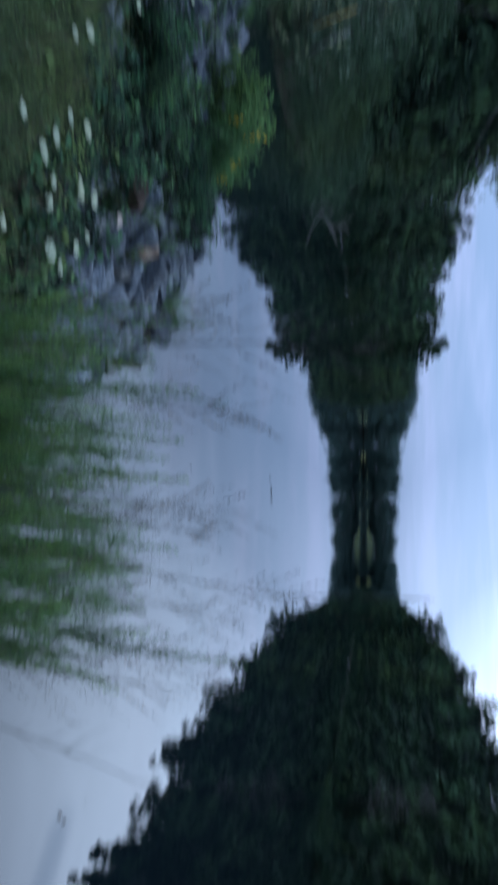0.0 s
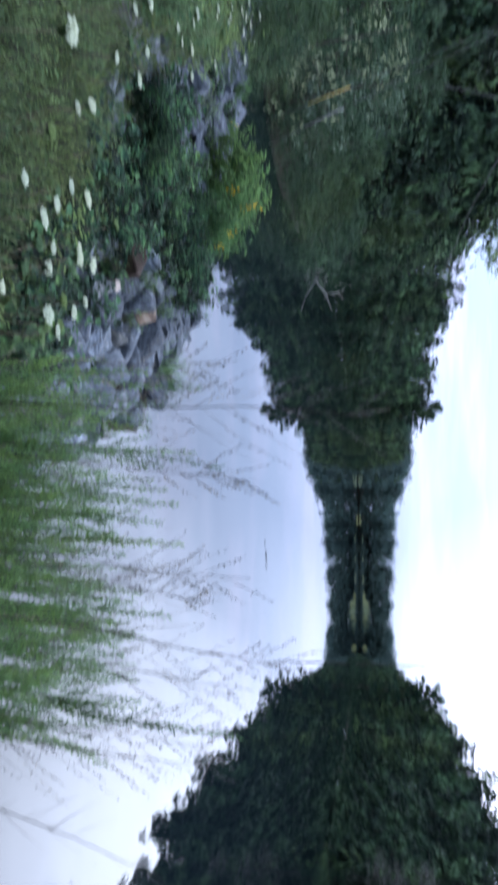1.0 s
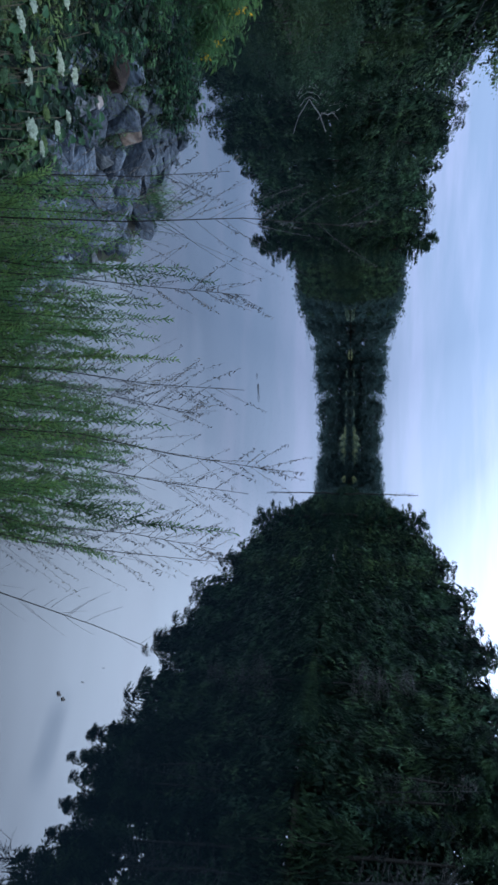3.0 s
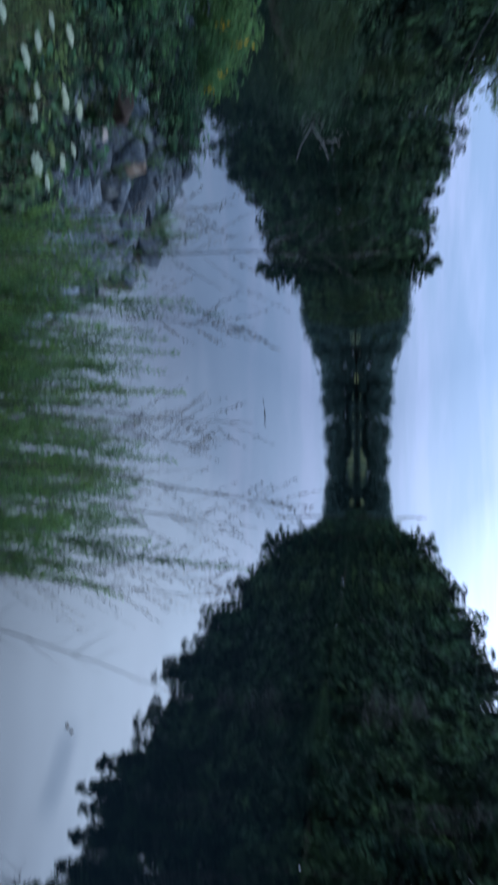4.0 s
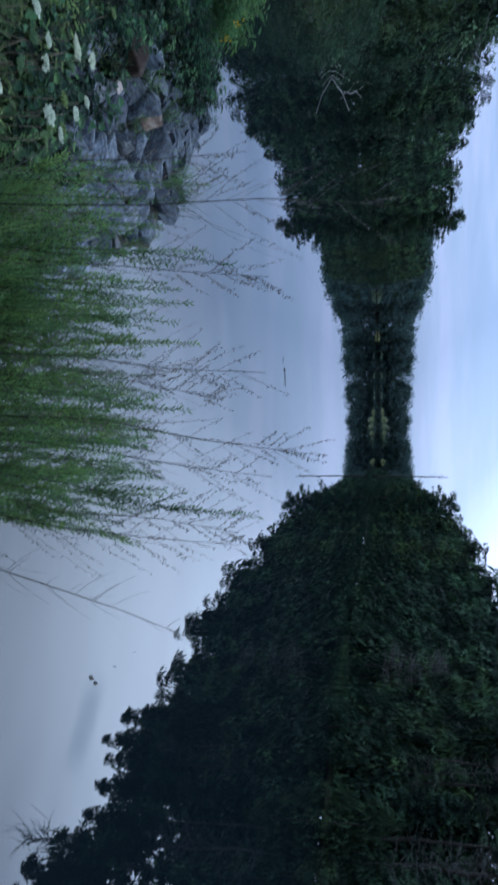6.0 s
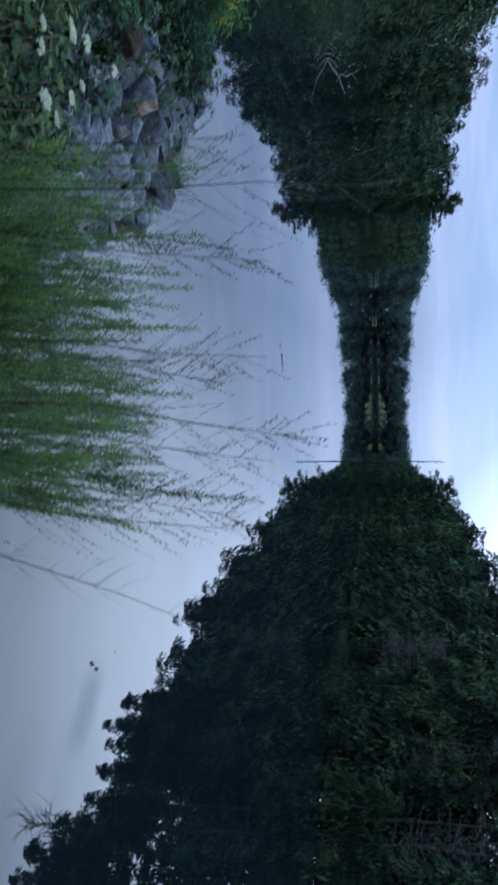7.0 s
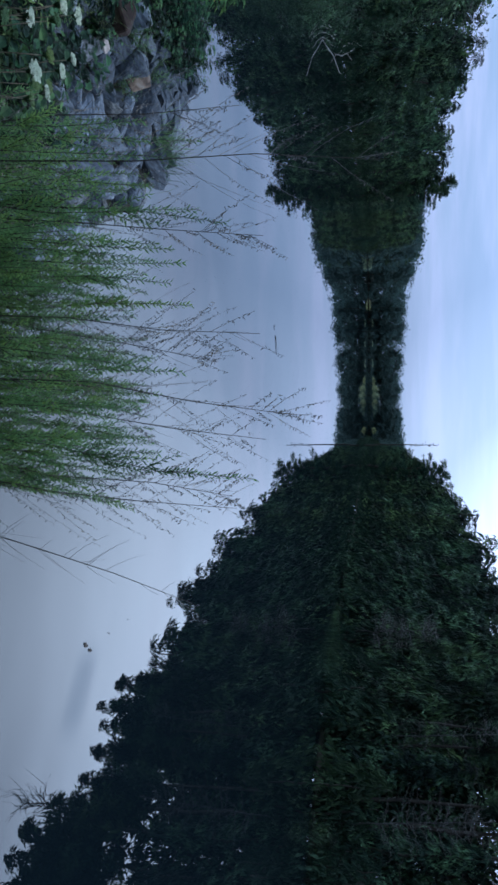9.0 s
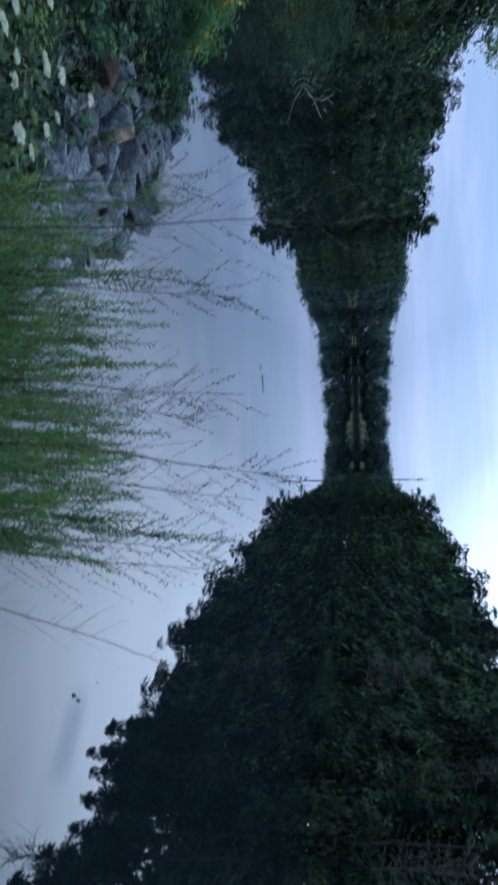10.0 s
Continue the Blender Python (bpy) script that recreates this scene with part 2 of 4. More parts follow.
WHITE_PETAL = leaf_material("white_umbel_florets", (0.38, 0.45, 0.39), (0.5, 0.57, 0.49), 0.3, tint=False)
YELLOW_PETAL = leaf_material("yellow_florets", (0.6, 0.36, 0.02), (0.85, 0.55, 0.04), 0.3)


# ---- mesh helpers ----
def make_mesh(name, verts, faces, smooth=False):
    me = bpy.data.meshes.new(name)
    me.from_pydata([tuple(v) for v in verts], [], faces)
    me.validate()
    if smooth:
        me.polygons.foreach_set("use_smooth", [True] * len(me.polygons))
    me.update()
    return me


def part(name, me, mat, parent=None, label=""):
    if not me.materials:
        me.materials.append(mat)
    ob = new(name, me)
    ob.parent = parent
    return tagged(ob, label)


def quads(verts):
    """Faces of a row of four-cornered leaves."""
    return np.arange(len(verts)).reshape(-1, 4).tolist()


def leaves(rng, centres, size, droop=0.0, slim=0.55, hubs=None, loose=0.5):
    """Diamond-shaped folded leaves, one quad each, at the given centres; they face away from their clump's hub."""
    n = len(centres)
    face = rng.normal(size=(n, 3)) * (loose if hubs is not None else 1.0)
    if hubs is not None:
        away = centres - hubs
        face += away / (np.linalg.norm(away, axis=1)[:, None] + 1e-9) + np.array([0, 0, 0.5])
    face /= np.linalg.norm(face, axis=1)[:, None] + 1e-9
    a = np.cross(face, rng.normal(size=(n, 3))) + np.array([0, 0, -droop])
    a -= face * (a * face).sum(1)[:, None]
    a /= np.linalg.norm(a, axis=1)[:, None] + 1e-9
    b = np.cross(face, a)
    s = size * rng.uniform(0.6, 1.35, (n, 1))
    tip, tail = centres + a * s * 0.5, centres - a * s * 0.5
    mid = centres - a * s * 0.08 + face * s * 0.07
    return np.stack([tail, mid + b * s * slim * 0.5, tip, mid - b * s * slim * 0.5], 1).reshape(-1, 3)


class Tubes:
    """Tapered bent tubes, gathered into one mesh."""

    def __init__(self, sides=6):
        self.v, self.f, self.sides = [], [], sides

    def add(self, points, r0, r1):
        p = np.asarray(points, float)
        n, k = len(p), self.sides
        base = len(self.v)
        d = np.gradient(p, axis=0)
        d /= np.linalg.norm(d, axis=1)[:, None] + 1e-9
        ref = np.where(np.abs(d[:, 2:3]) > 0.9, [[1.0, 0, 0]], [[0, 0, 1.0]])
        u = np.cross(d, ref)
        u /= np.linalg.norm(u, axis=1)[:, None]
        w = np.cross(d, u)
        for i in range(n):
            r = r0 + (r1 - r0) * i / (n - 1)
            for j in range(k):
                t = 2 * math.pi * j / k
                self.v.append(p[i] + r * (math.cos(t) * u[i] + math.sin(t) * w[i]))
        for i in range(n - 1):
            for j in range(k):
                q = (j + 1) % k
                self.f.append((base + i * k + j, base + i * k + q, base + (i + 1) * k + q, base + (i + 1) * k + j))
        self.f.append(tuple(base + (n - 1) * k + j for j in range(k)))
        self.f.append(tuple(base + j for j in reversed(range(k))))

    def mesh(self, name):
        return make_mesh(name, self.v, self.f, True)


def bent(rng, a, b, n=5, wob=0.05):
    a, b = np.asarray(a, float), np.asarray(b, float)
    t = np.linspace(0, 1, n)[:, None]
    p = a + (b - a) * t
    length = np.linalg.norm(b - a)
    p[1:-1] += rng.normal(size=(n - 2, 3)) * wob * length
    return p


# ---- lie of the land ----
def polar(az, d):
    return (d * math.sin(radians(az)), d * math.cos(radians(az)))


# bearing, distance and height of the wooded shore round the lake
WOODS = [(-24, 61, 15), (-21.5, 78, 12.4), (-18.5, 95, 14.0), (-15, 118, 13.2), (-13, 140, 14.2), (-11.9, 154, 16.6), (-11.1, 172, 12.5), (-10.2, 195, 12.4),
         (-8, 288, 19.2), (-4.5, 318, 16.4), (-1.3, 326, 12.6), (2.7, 330, 12.2), (5, 320, 13.0), (5.8, 240, 14), (6.3, 185, 15),
         (7.3, 150, 17.4), (10.5, 112, 17.9), (14.2, 80, 16.4), (16.4, 68, 15.4), (18, 61, 14.9), (21.5, 52, 13.8), (25, 46.5, 13.2),
         (28, 43.5, 12.6), (32, 41.5, 14.2), (36, 39.5, 14), (42, 38, 14)]
NEAR_SHORE = [(34, 18), (30, 7), (20, 3.6), (8, 3.2), (3, 3.6), (0.6, 4.7), (-0.7, 6.2), (-1.35, 8.0), (-2.0, 10.3), (-3.2, 11.4), (-4.8, 13.1),
              (-6.5, 14.0), (-8.9, 15.7), (-12.3, 17.2), (-15.2, 20), (-14.8, 22.8), (-13.6, 25.5), (-15.2, 33), (-19.3, 45), (-23.5, 55)]
LAKE = np.array(NEAR_SHORE + [polar(a, d) for a, d, h in WOODS])


def shore_distance(p):
    """Metres from the waterline, positive on land."""
    a, b = LAKE, np.roll(LAKE, -1, 0)
    best = np.full(len(p), 1e9)
    inside = np.zeros(len(p), bool)
    for (ax, ay), (bx, by) in zip(a, b):
        ex, ey = bx - ax, by - ay
        t = np.clip(((p[:, 0] - ax) * ex + (p[:, 1] - ay) * ey) / (ex * ex + ey * ey), 0, 1)
        best = np.minimum(best, np.hypot(p[:, 0] - ax - t * ex, p[:, 1] - ay - t * ey))
        cross = ((ay > p[:, 1]) != (by > p[:, 1]))
        with np.errstate(divide="ignore", invalid="ignore"):
            inside ^= cross & (p[:, 0] < ex * (p[:, 1] - ay) / (ey if ey else 1e-9) + ax)
    return np.where(inside, -best, best)


def ground_height(p):
    p = np.atleast_2d(np.asarray(p, float))[:, :2]
    d = shore_distance(p)
    far = np.clip((np.hypot(p[:, 0], p[:, 1]) - 18) / 25, 0, 1)
    steep = 0.42 - 0.23 * np.clip((p[:, 1] - 3.0) / 5.0, 0, 1)
    land = 1.4 * (1 - np.exp(-np.maximum(d, 0) * steep)) * (1 - 0.3 * far) + 0.02 * np.clip(d - 8, 0, 100) * far
    bed = -1.6 * (1 - np.exp(np.minimum(d, 0) * 0.3))
    rough = 0.05 * np.sin(p[:, 0] * 1.7 + 0.6 * p[:, 1]) * np.sin(p[:, 1] * 1.3) * np.clip(d, 0, 1)
    return np.where(d > 0, land, bed) + rough


def build_ground():
    n = 160
    s = np.linspace(-1, 1, n)
    g = np.sinh(s * 6.2) / np.sinh(6.2) * 2500
    x, y = np.meshgrid(g, g + 12)
    p = np.stack([x.ravel(), y.ravel()], 1)
    z = ground_height(p)
    v = np.column_stack([p, z])
    i = np.arange(n * n).reshape(n, n)
    f = np.stack([i[:-1, :-1], i[:-1, 1:], i[1:, 1:], i[1:, :-1]], -1).reshape(-1, 4).tolist()
    ob = part("ground", make_mesh("ground", v, f, True), GROUND)
    tagged(ob, "earth bank and lake bed sloping into the water", "ground", kind="structure")
    bm = bmesh.new()
    vs = [bm.verts.new(q) for q in ((-120, 2.0, 0), (120, 2.0, 0), (120, 345, 0), (-120, 345, 0))]
    bm.faces.new(vs)
    me = bpy.data.meshes.new("water")
    bm.to_mesh(me)
    bm.free()
    tagged(part("water", me, WATER), "still dark lake water mirroring trees and dusk sky", "lake", kind="structure")


build_ground()


# ---- trees ----
def crown_broad(rng, H, R, clumps, per, size, low=0.04, droop=0.5, tight=1.0):
    c, hubs = [], []
    for _ in range(clumps):
        h = rng.uniform(low, 1.0)
        r = R * (math.sin(math.pi * min(1, 0.12 + 0.88 * h) ** 0.8) ** 0.6 * 0.95 + 0.05) * math.sqrt(rng.uniform(0.25, 1.0))
        t = rng.uniform(0, 2 * math.pi)
        q = np.array([r * math.cos(t), r * math.sin(t), h * H * 0.95])
        s = rng.uniform(0.7, 1.3) * R * 0.24 * tight
        way = rng.normal(size=(per, 3))
        way /= np.linalg.norm(way, axis=1)[:, None]
        c.append(q + way * rng.uniform(0.35, 1.0, (per, 1)) ** 0.5 * np.array([1.7 * s, 1.7 * s, 1.15 * s]) * rng.uniform(0.85, 1.15, (per, 1)))
        hubs.append(np.repeat([q * np.array([0.75, 0.75, 1]) - np.array([0, 0, 0.4 * s])], per, 0))
    c, hubs = np.concatenate(c), np.concatenate(hubs)
    c[:, 2] = np.maximum(c[:, 2], 0.1)
    return leaves(rng, c, size, droop, hubs=hubs)


def sprays(rng, p, way, face, size, slim, loose=0.45):
    """Pointed leaf sprays at p that reach along way and face face, one folded quad each."""
    n = len(p)
    way = way / (np.linalg.norm(way, axis=1)[:, None] + 1e-9)
    b = np.cross(face + rng.normal(size=(n, 3)) * loose, way)
    b /= np.linalg.norm(b, axis=1)[:, None] + 1e-9
    up = np.cross(way, b)
    s = size * rng.uniform(0.6, 1.4, (n, 1))
    mid = p + way * s * 0.4 + up * s * 0.08
    return np.stack([p, mid + b * s * slim * 0.5, p + way * s - up * s * 0.1, mid - b * s * slim * 0.5], 1).reshape(-1, 3)


def crown_feathers(rng, H, R, boughs, per, long, half, size, droop=0.5, low=0.03, top=0.6, core=6, slim=0.3, heart=0.37):
    """Boughs that reach out of a cone or dome and droop, each a feather of many small hanging sprays."""
    k = np.arange(boughs)
    h = low + (1.0 - low) * rng.uniform(0, 1, boughs) ** 0.95
    reach = (R * (1.03 - h) ** top + 0.12) * rng.uniform(0.6, 1.06, boughs)
    t = k * 2.4 + rng.normal(size=boughs) * 0.35
    length = np.minimum(long * rng.uniform(0.7, 1.4, boughs), reach * 0.9 + 0.35)
    dr = droop * rng.uniform(0.5, 1.5, boughs)
    out = np.stack([np.cos(t), np.sin(t), np.zeros(boughs)], 1)
    side = np.stack([-np.sin(t), np.cos(t), np.zeros(boughs)], 1)
    start = out * (reach - length)[:, None]
    start[:, 2] = h * H
    q = np.repeat(k, per)
    n = len(q)
    u = rng.uniform(0.05, 1, n)
    across = np.clip(rng.normal(size=n) * 0.5, -1, 1)
    w = half * np.sin(math.pi * (0.14 + 0.8 * u)) * across * rng.uniform(0.7, 1.3, boughs)[q]
    p = start[q] + out[q] * (length[q] * u)[:, None] + side[q] * w[:, None]
    p[:, 2] += length[q] * (0.25 * u - dr[q] * u ** 2) - np.abs(w) * 0.6 + rng.normal(size=n) * 0.05
    way = out[q] * 0.7 + side[q] * across[:, None] * 0.9 + rng.normal(size=(n, 3)) * 0.22
    way[:, 2] += 0.1 - dr[q] * (0.6 + 1.6 * u)
    v = [sprays(rng, p, way, np.array([0, 0, 1.0]) + out[q] * 0.4, size, slim, 0.3)]
    if core:
        m = boughs * core
        h = rng.uniform(low, 0.9, m)
        r = R * (1.03 - h) ** top * 0.62 * np.sqrt(rng.uniform(0, 1, m))
        t = rng.uniform(0, 2 * math.pi, m)
        hang = rng.normal(size=(m, 3)) * 0.35 + np.stack([np.cos(t) * 0.4, np.sin(t) * 0.4, np.full(m, -1.0)], 1)
        v.append(sprays(rng, np.stack([r * np.cos(t), r * np.sin(t), h * H], 1), hang, np.stack([np.cos(t), np.sin(t), np.full(m, 0.3)], 1), heart, 0.3))
    v = np.concatenate(v)
    v[:, 2] = np.maximum(v[:, 2], 0.05)
    return v


def both(*crowns):
    """Joins crowns: rows of leaves, or corners with faces."""
    v, f, n = [], [], 0
    for c in crowns:
        c = c if isinstance(c, tuple) else (c, quads(c))
        v.append(c[0])
        f += [[n + i for i in q] for q in c[1]]
        n += len(c[0])
    return np.concatenate(v), f


def crown_pine(rng, H, R, branches, per, size, low=0.18):
    """Rising branches that end in dense tufts of needle bundles."""
    c, hubs = [], []
    for k in range(branches):
        h = low + (1 - low) * (k + rng.uniform()) / branches
        reach = R * (1.06 - h) ** 0.5 * rng.uniform(0.35, 1.1)
        t = k * 2.4 + rng.normal() * 0.4
        for u in (0.45, 0.72, 1.0):
            for _ in range(2):
                a = t + rng.normal() * 0.16
                q = np.array([reach * u * math.cos(a), reach * u * math.sin(a), h * H * 0.88 + reach * u * 0.55 + rng.normal() * 0.25])
                s = R * rng.uniform(0.09, 0.17)
                c.append(q + rng.normal(size=(per, 3)) * np.array([s, s, s * 0.5]))
                hubs.append(np.repeat([q - np.array([0, 0, 0.7 * s])], per, 0))
    c, hubs = np.concatenate(c), np.concatenate(hubs)
    return sprays(rng, hubs + (c - hubs) * 0.45, c - hubs + np.array([0, 0, 0.15]), np.array([0, 0, 1.0]), size, 0.3, 0.8)


def wood_mesh(rng, H, R, limbs, r):
    t = Tubes(6)
    t.add(bent(rng, (0, 0, -0.5), (rng.normal() * 0.3, rng.normal() * 0.3, H * 0.93), 7, 0.012), r, r * 0.12)
    for _ in range(limbs):
        h = rng.uniform(0.2, 0.85)
        a = rng.uniform(0, 2 * math.pi)
        reach = R * rng.uniform(0.3, 0.7) * (1.1 - h * 0.7)
        t.add(bent(rng, (0, 0, h * H * 0.9), (reach * math.cos(a), reach * math.sin(a), h * H * 0.9 + reach * rng.uniform(0.0, 0.5)), 4, 0.05), r * 0.26 * (1.1 - h), r * 0.05)
    return t.mesh("trunk")


TREE_KINDS = {}


def tree_kind(key, name, category, label, H, R, leaf, mat, seed, limbs=14):
    rng = np.random.default_rng(seed)
    v, f = both(leaf(rng, H, R))
    TREE_KINDS[key] = dict(name=name, category=category, label=label, H=H, crown=make_mesh("crown", v, f), mat=mat,
                           trunk=wood_mesh(rng, H, R, limbs, 0.012 * H + 0.03), first=None)


def plant_tree(key, x, y, H, wide=1.0, turn=0.0, group="", z=None):
    k = TREE_KINDS[key]
    s = H / k["H"]
    z = float(ground_height([(x, y)])[0]) - 0.05 if z is None else z
    m = pose(x, y, z, 0, 0, turn)
    scale = (s * wide, s * wide, s)
    if k["first"] is None:
        root = new(k["name"])
        part("trunk", k["trunk"], BARK, root, "grey-brown bark")
        part("crown", k["crown"], k["mat"], root, "dark green foliage")
        root.matrix_basis = m @ Matrix.Diagonal((*scale, 1))
        tagged(root, k["label"], k["category"], group)
        k["first"], k["scale"] = root, scale
        return root
    q = k["scale"]
    return copy_thing(k["first"], m @ Matrix.Diagonal((scale[0] / q[0], scale[1] / q[1], scale[2] / q[2], 1)))


for i in range(3):
    tree_kind("broad%d" % i, "broadleaf_tree", "tree", "dark green broadleaf tree crowding the lake shore", 14, 4.2,
              lambda r, H, R: both(crown_broad(r, H, R, 70, 46, 0.17, 0.08, tight=0.55), crown_feathers(r, H, R, 90, 34, 1.7, 0.36, 0.22, 0.75, 0.08, 0.5, 12, 0.26, 0.62)), LEAF_BROAD, 10 + i)
    tree_kind("cedar%d" % i, "evergreen_tree", "tree", "drooping dark evergreen tree on the lake shore", 14, 3.3,
              lambda r, H, R: crown_feathers(r, H, R, 96, 64, 3.0, 0.5, 0.25, 0.6, 0.05, 0.55, 12, 0.2, 0.6), LEAF_CEDAR, 20 + i)
for i in range(3):
    tree_kind("pine%d" % i, "pine_tree", "tree", "tall open pine with tufted branches on the shore", 16, 3.4,
              lambda r, H, R: crown_pine(r, H, R, 22, 44, 0.32), LEAF_PINE, 30 + i, 26)
    tree_kind("tall%d" % i, "pine_tree", "tree", "tall pine with an open stem and a high tufted crown", 14, 3.0,
              lambda r, H, R: both(crown_pine(r, H, R, 14, 30, 0.34, 0.66), crown_feathers(r, H, R * 1.6, 40, 44, 1.5, 0.34, 0.28, 0.3, 0.69, 0.85, 5, 0.3)), LEAF_CEDAR, 35 + i, 20)
    tree_kind("mid%d" % i, "broadleaf_tree", "tree", "dark green broadleaf tree crowding the lake shore", 14, 4.0,
              lambda r, H, R: both(crown_broad(r, H, R, 42, 32, 0.22, 0.08, tight=0.55), crown_feathers(r, H, R, 56, 16, 1.7, 0.4, 0.32, 0.7, 0.1, 0.5, 12, 0.3, 0.85)), LEAF_BROAD, 140 + i, 3)
    tree_kind("fir%d" % i, "evergreen_tree", "tree", "drooping dark evergreen tree on the lake shore", 14, 3.4,
              lambda r, H, R: crown_feathers(r, H, R, 60, 28, 3.0, 0.58, 0.36, 0.6, 0.08, 0.52, 10, 0.24, 0.7), LEAF_CEDAR, 150 + i, 3)
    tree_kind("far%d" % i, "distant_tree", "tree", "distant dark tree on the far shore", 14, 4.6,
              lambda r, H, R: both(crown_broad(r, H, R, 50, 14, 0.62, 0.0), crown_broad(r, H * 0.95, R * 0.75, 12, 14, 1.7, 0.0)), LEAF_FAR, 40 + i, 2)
    tree_kind("shrub%d" % i, "shore_shrub", "shrub", "dense dark shrub overhanging the waterline", 3, 1.9,
              lambda r, H, R: crown_feathers(r, H, R, 36, 14, 1.0, 0.26, 0.22, 0.8, 0.05, 0.5, 5, 0.26, 0.4), LEAF_SHRUB, 50 + i, 2)
    tree_kind("fringe%d" % i, "shore_shrub", "shrub", "dense green shrub overhanging the waterline", 3, 1.9,
              lambda r, H, R: both(crown_broad(r, H, R, 20, 30, 0.15, 0.0, tight=0.68), crown_feathers(r, H, R, 36, 24, 0.9, 0.22, 0.18, 0.8, 0.05, 0.5, 4, 0.36, 0.3)), LEAF_BROAD, 55 + i, 4)
tree_kind("overhang0", "broadleaf_tree", "tree", "tall broadleaf tree with a high crown over the lake shore", 17, 4.3,
          lambda r, H, R: both(crown_broad(r, H, R, 60, 60, 0.2, 0.64, tight=0.5), crown_feathers(r, H, R, 70, 34, 1.5, 0.35, 0.26, 0.7, 0.68, 0.3, 0, 0.42)), LEAF_BROAD, 160, 3)
tree_kind("sapling0", "young_tree", "tree", "young bright green tree at the wood's edge", 6, 1.3,
          lambda r, H, R: both(crown_broad(r, H, R, 26, 46, 0.14, 0.25, tight=0.6), crown_feathers(r, H, R, 50, 30, 0.9, 0.2, 0.17, 0.9, 0.25, 0.5, 1, 0.45)), LEAF_BUSH, 170, 6)
tree_kind("pale0", "pale_willow", "tree", "pale grey-green willow on the far shore", 4, 2.6,
          lambda r, H, R: crown_broad(r, H, R, 24, 20, 0.6, 0.0), LEAF_PALE, 60, 5)


def plant_woods():
    rng = np.random.default_rng(7)
    pts = np.array([(*polar(a, d), h) for a, d, h in [(-45.5, 47, 18), (-36, 52, 18), (-29, 56, 17), (-25.5, 59, 16)] + WOODS[:-1] + [(38, 39, 14)]])
    seg = np.linalg.norm(np.diff(pts[:, :2], axis=0), axis=1)
    along = np.concatenate([[0], np.cumsum(seg)])
    s = 0.0
    while s < along[-1]:
        q = np.array([np.interp(s, along, pts[:, k]) for k in range(3)])
        e = np.array([np.interp(min(s + 1, along[-1]), along, pts[:, k]) for k in range(2)]) - q[:2]
        e /= np.linalg.norm(e) + 1e-9
        out = np.array([-e[1], e[0]])
        D = math.hypot(q[0], q[1])
        az = math.degrees(math.atan2(q[0], q[1]))
        far = D > (262 if az < 0 else 305)
        for row in range(3 if D < 95 or far else 2):
            back = (1.4 if az > 10 else 2.2) + row * (6.0 if far else 4.0) + rng.uniform(-0.8, 0.8)
            p = q[:2] + out * back + e * rng.uniform(-1, 1)
            h = 1.1 * q[2] * math.hypot(*p) / D * rng.uniform(0.74 if far else 0.82, 1.05 if far else 1.03) * (0.95 if row else 0.9)
            if 22.5 < az < 36:
                h *= 0.68
            evergreen = rng.uniform() < (0.35 if az < 0 else 0.94)
            if not far and row == 2 and D > 95 and az > 0:
                continue
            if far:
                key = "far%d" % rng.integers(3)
            elif D > 95 or row:
                key = ("fir%d" if evergreen else "mid%d") % rng.integers(3)
            else:
                key = ("cedar%d" if evergreen else "broad%d") % rng.integers(3)
            plant_tree(key, p[0], p[1], h, rng.uniform(0.85, 1.2) * (1.3 if row else 1), rng.uniform(0, 360), "trees round the lake")
        if not far:
            for k in range(2 if az < -13 or D > 95 else 3):
                p = q[:2] + out * (rng.uniform(-0.3, 1.6) if 10 < az < 22.5 or (az > 10 and k) else rng.uniform(-1.1, -0.1) if az > 10 else rng.uniform(-0.9, 0.9)) + e * rng.uniform(-2, 2)
                plant_tree("shrub%d" % rng.integers(3), p[0], p[1], rng.uniform(1.4, 4.8), rng.uniform(0.9, 1.5), rng.uniform(0, 360), "shrubs along the shore")
        s += (5.0 if far else 6.0 if D > 95 else 4.2) * rng.uniform(0.8, 1.2)


plant_woods()
for i, (az, d, h, w) in enumerate(((22.6, 54, 14.0, 0.9), (24.2, 51, 14.2, 0.75), (25.4, 48, 13.0, 0.8), (27.2, 51, 14.0, 0.9), (29.0, 47, 13.2, 0.9), (30.6, 47, 14.6, 1.0),
                                   (32.4, 45, 15.4, 1.0), (34.2, 44, 15.4, 1.05), (36.0, 43, 15.2, 1.0))):
    plant_tree("tall%d" % (i % 3), *polar(az, d), h, w, 71 * i, "trees round the lake")
for az, d, h, w in ((-24.4, 51, 6.4, 1.1), (-22.6, 53, 5.2, 1.2), (-18.7, 92, 5.2, 1.5), (-9.4, 200, 4.0, 1.6)):
    plant_tree("sapling0", *polar(az, d), h, w, 40 * h, "young trees at the wood edge")
for i, (az, d, h) in enumerate(((27.3, 50, 8.8), (28.6, 49, 8.4), (29.9, 49, 8.6), (31.2, 48, 8.4), (26.0, 53, 9.0), (24.4, 54, 9.2))):
    plant_tree("fir%d" % (i % 3), *polar(az, d), h, 1.9, 83 * i, "trees round the lake")
plant_tree("fringe0", *polar(31.6, 40.6), 1.7, 1.1, 20, "shrubs along the shore")
for i in range(7):
    plant_tree(("fir%d", "mid%d")[i % 2] % (i % 3), *polar(-46 + 3.0 * i, 64 + 3 * (i % 2)), 19, 1.5, 67 * i, "trees round the lake")
plant_tree("overhang0", *polar(-25.6, 66), 18.3, 1.6, 30, "trees round the lake")
plant_tree("broad1", *polar(-28.2, 58), 18.5, 1.1, 200, "trees round the lake")
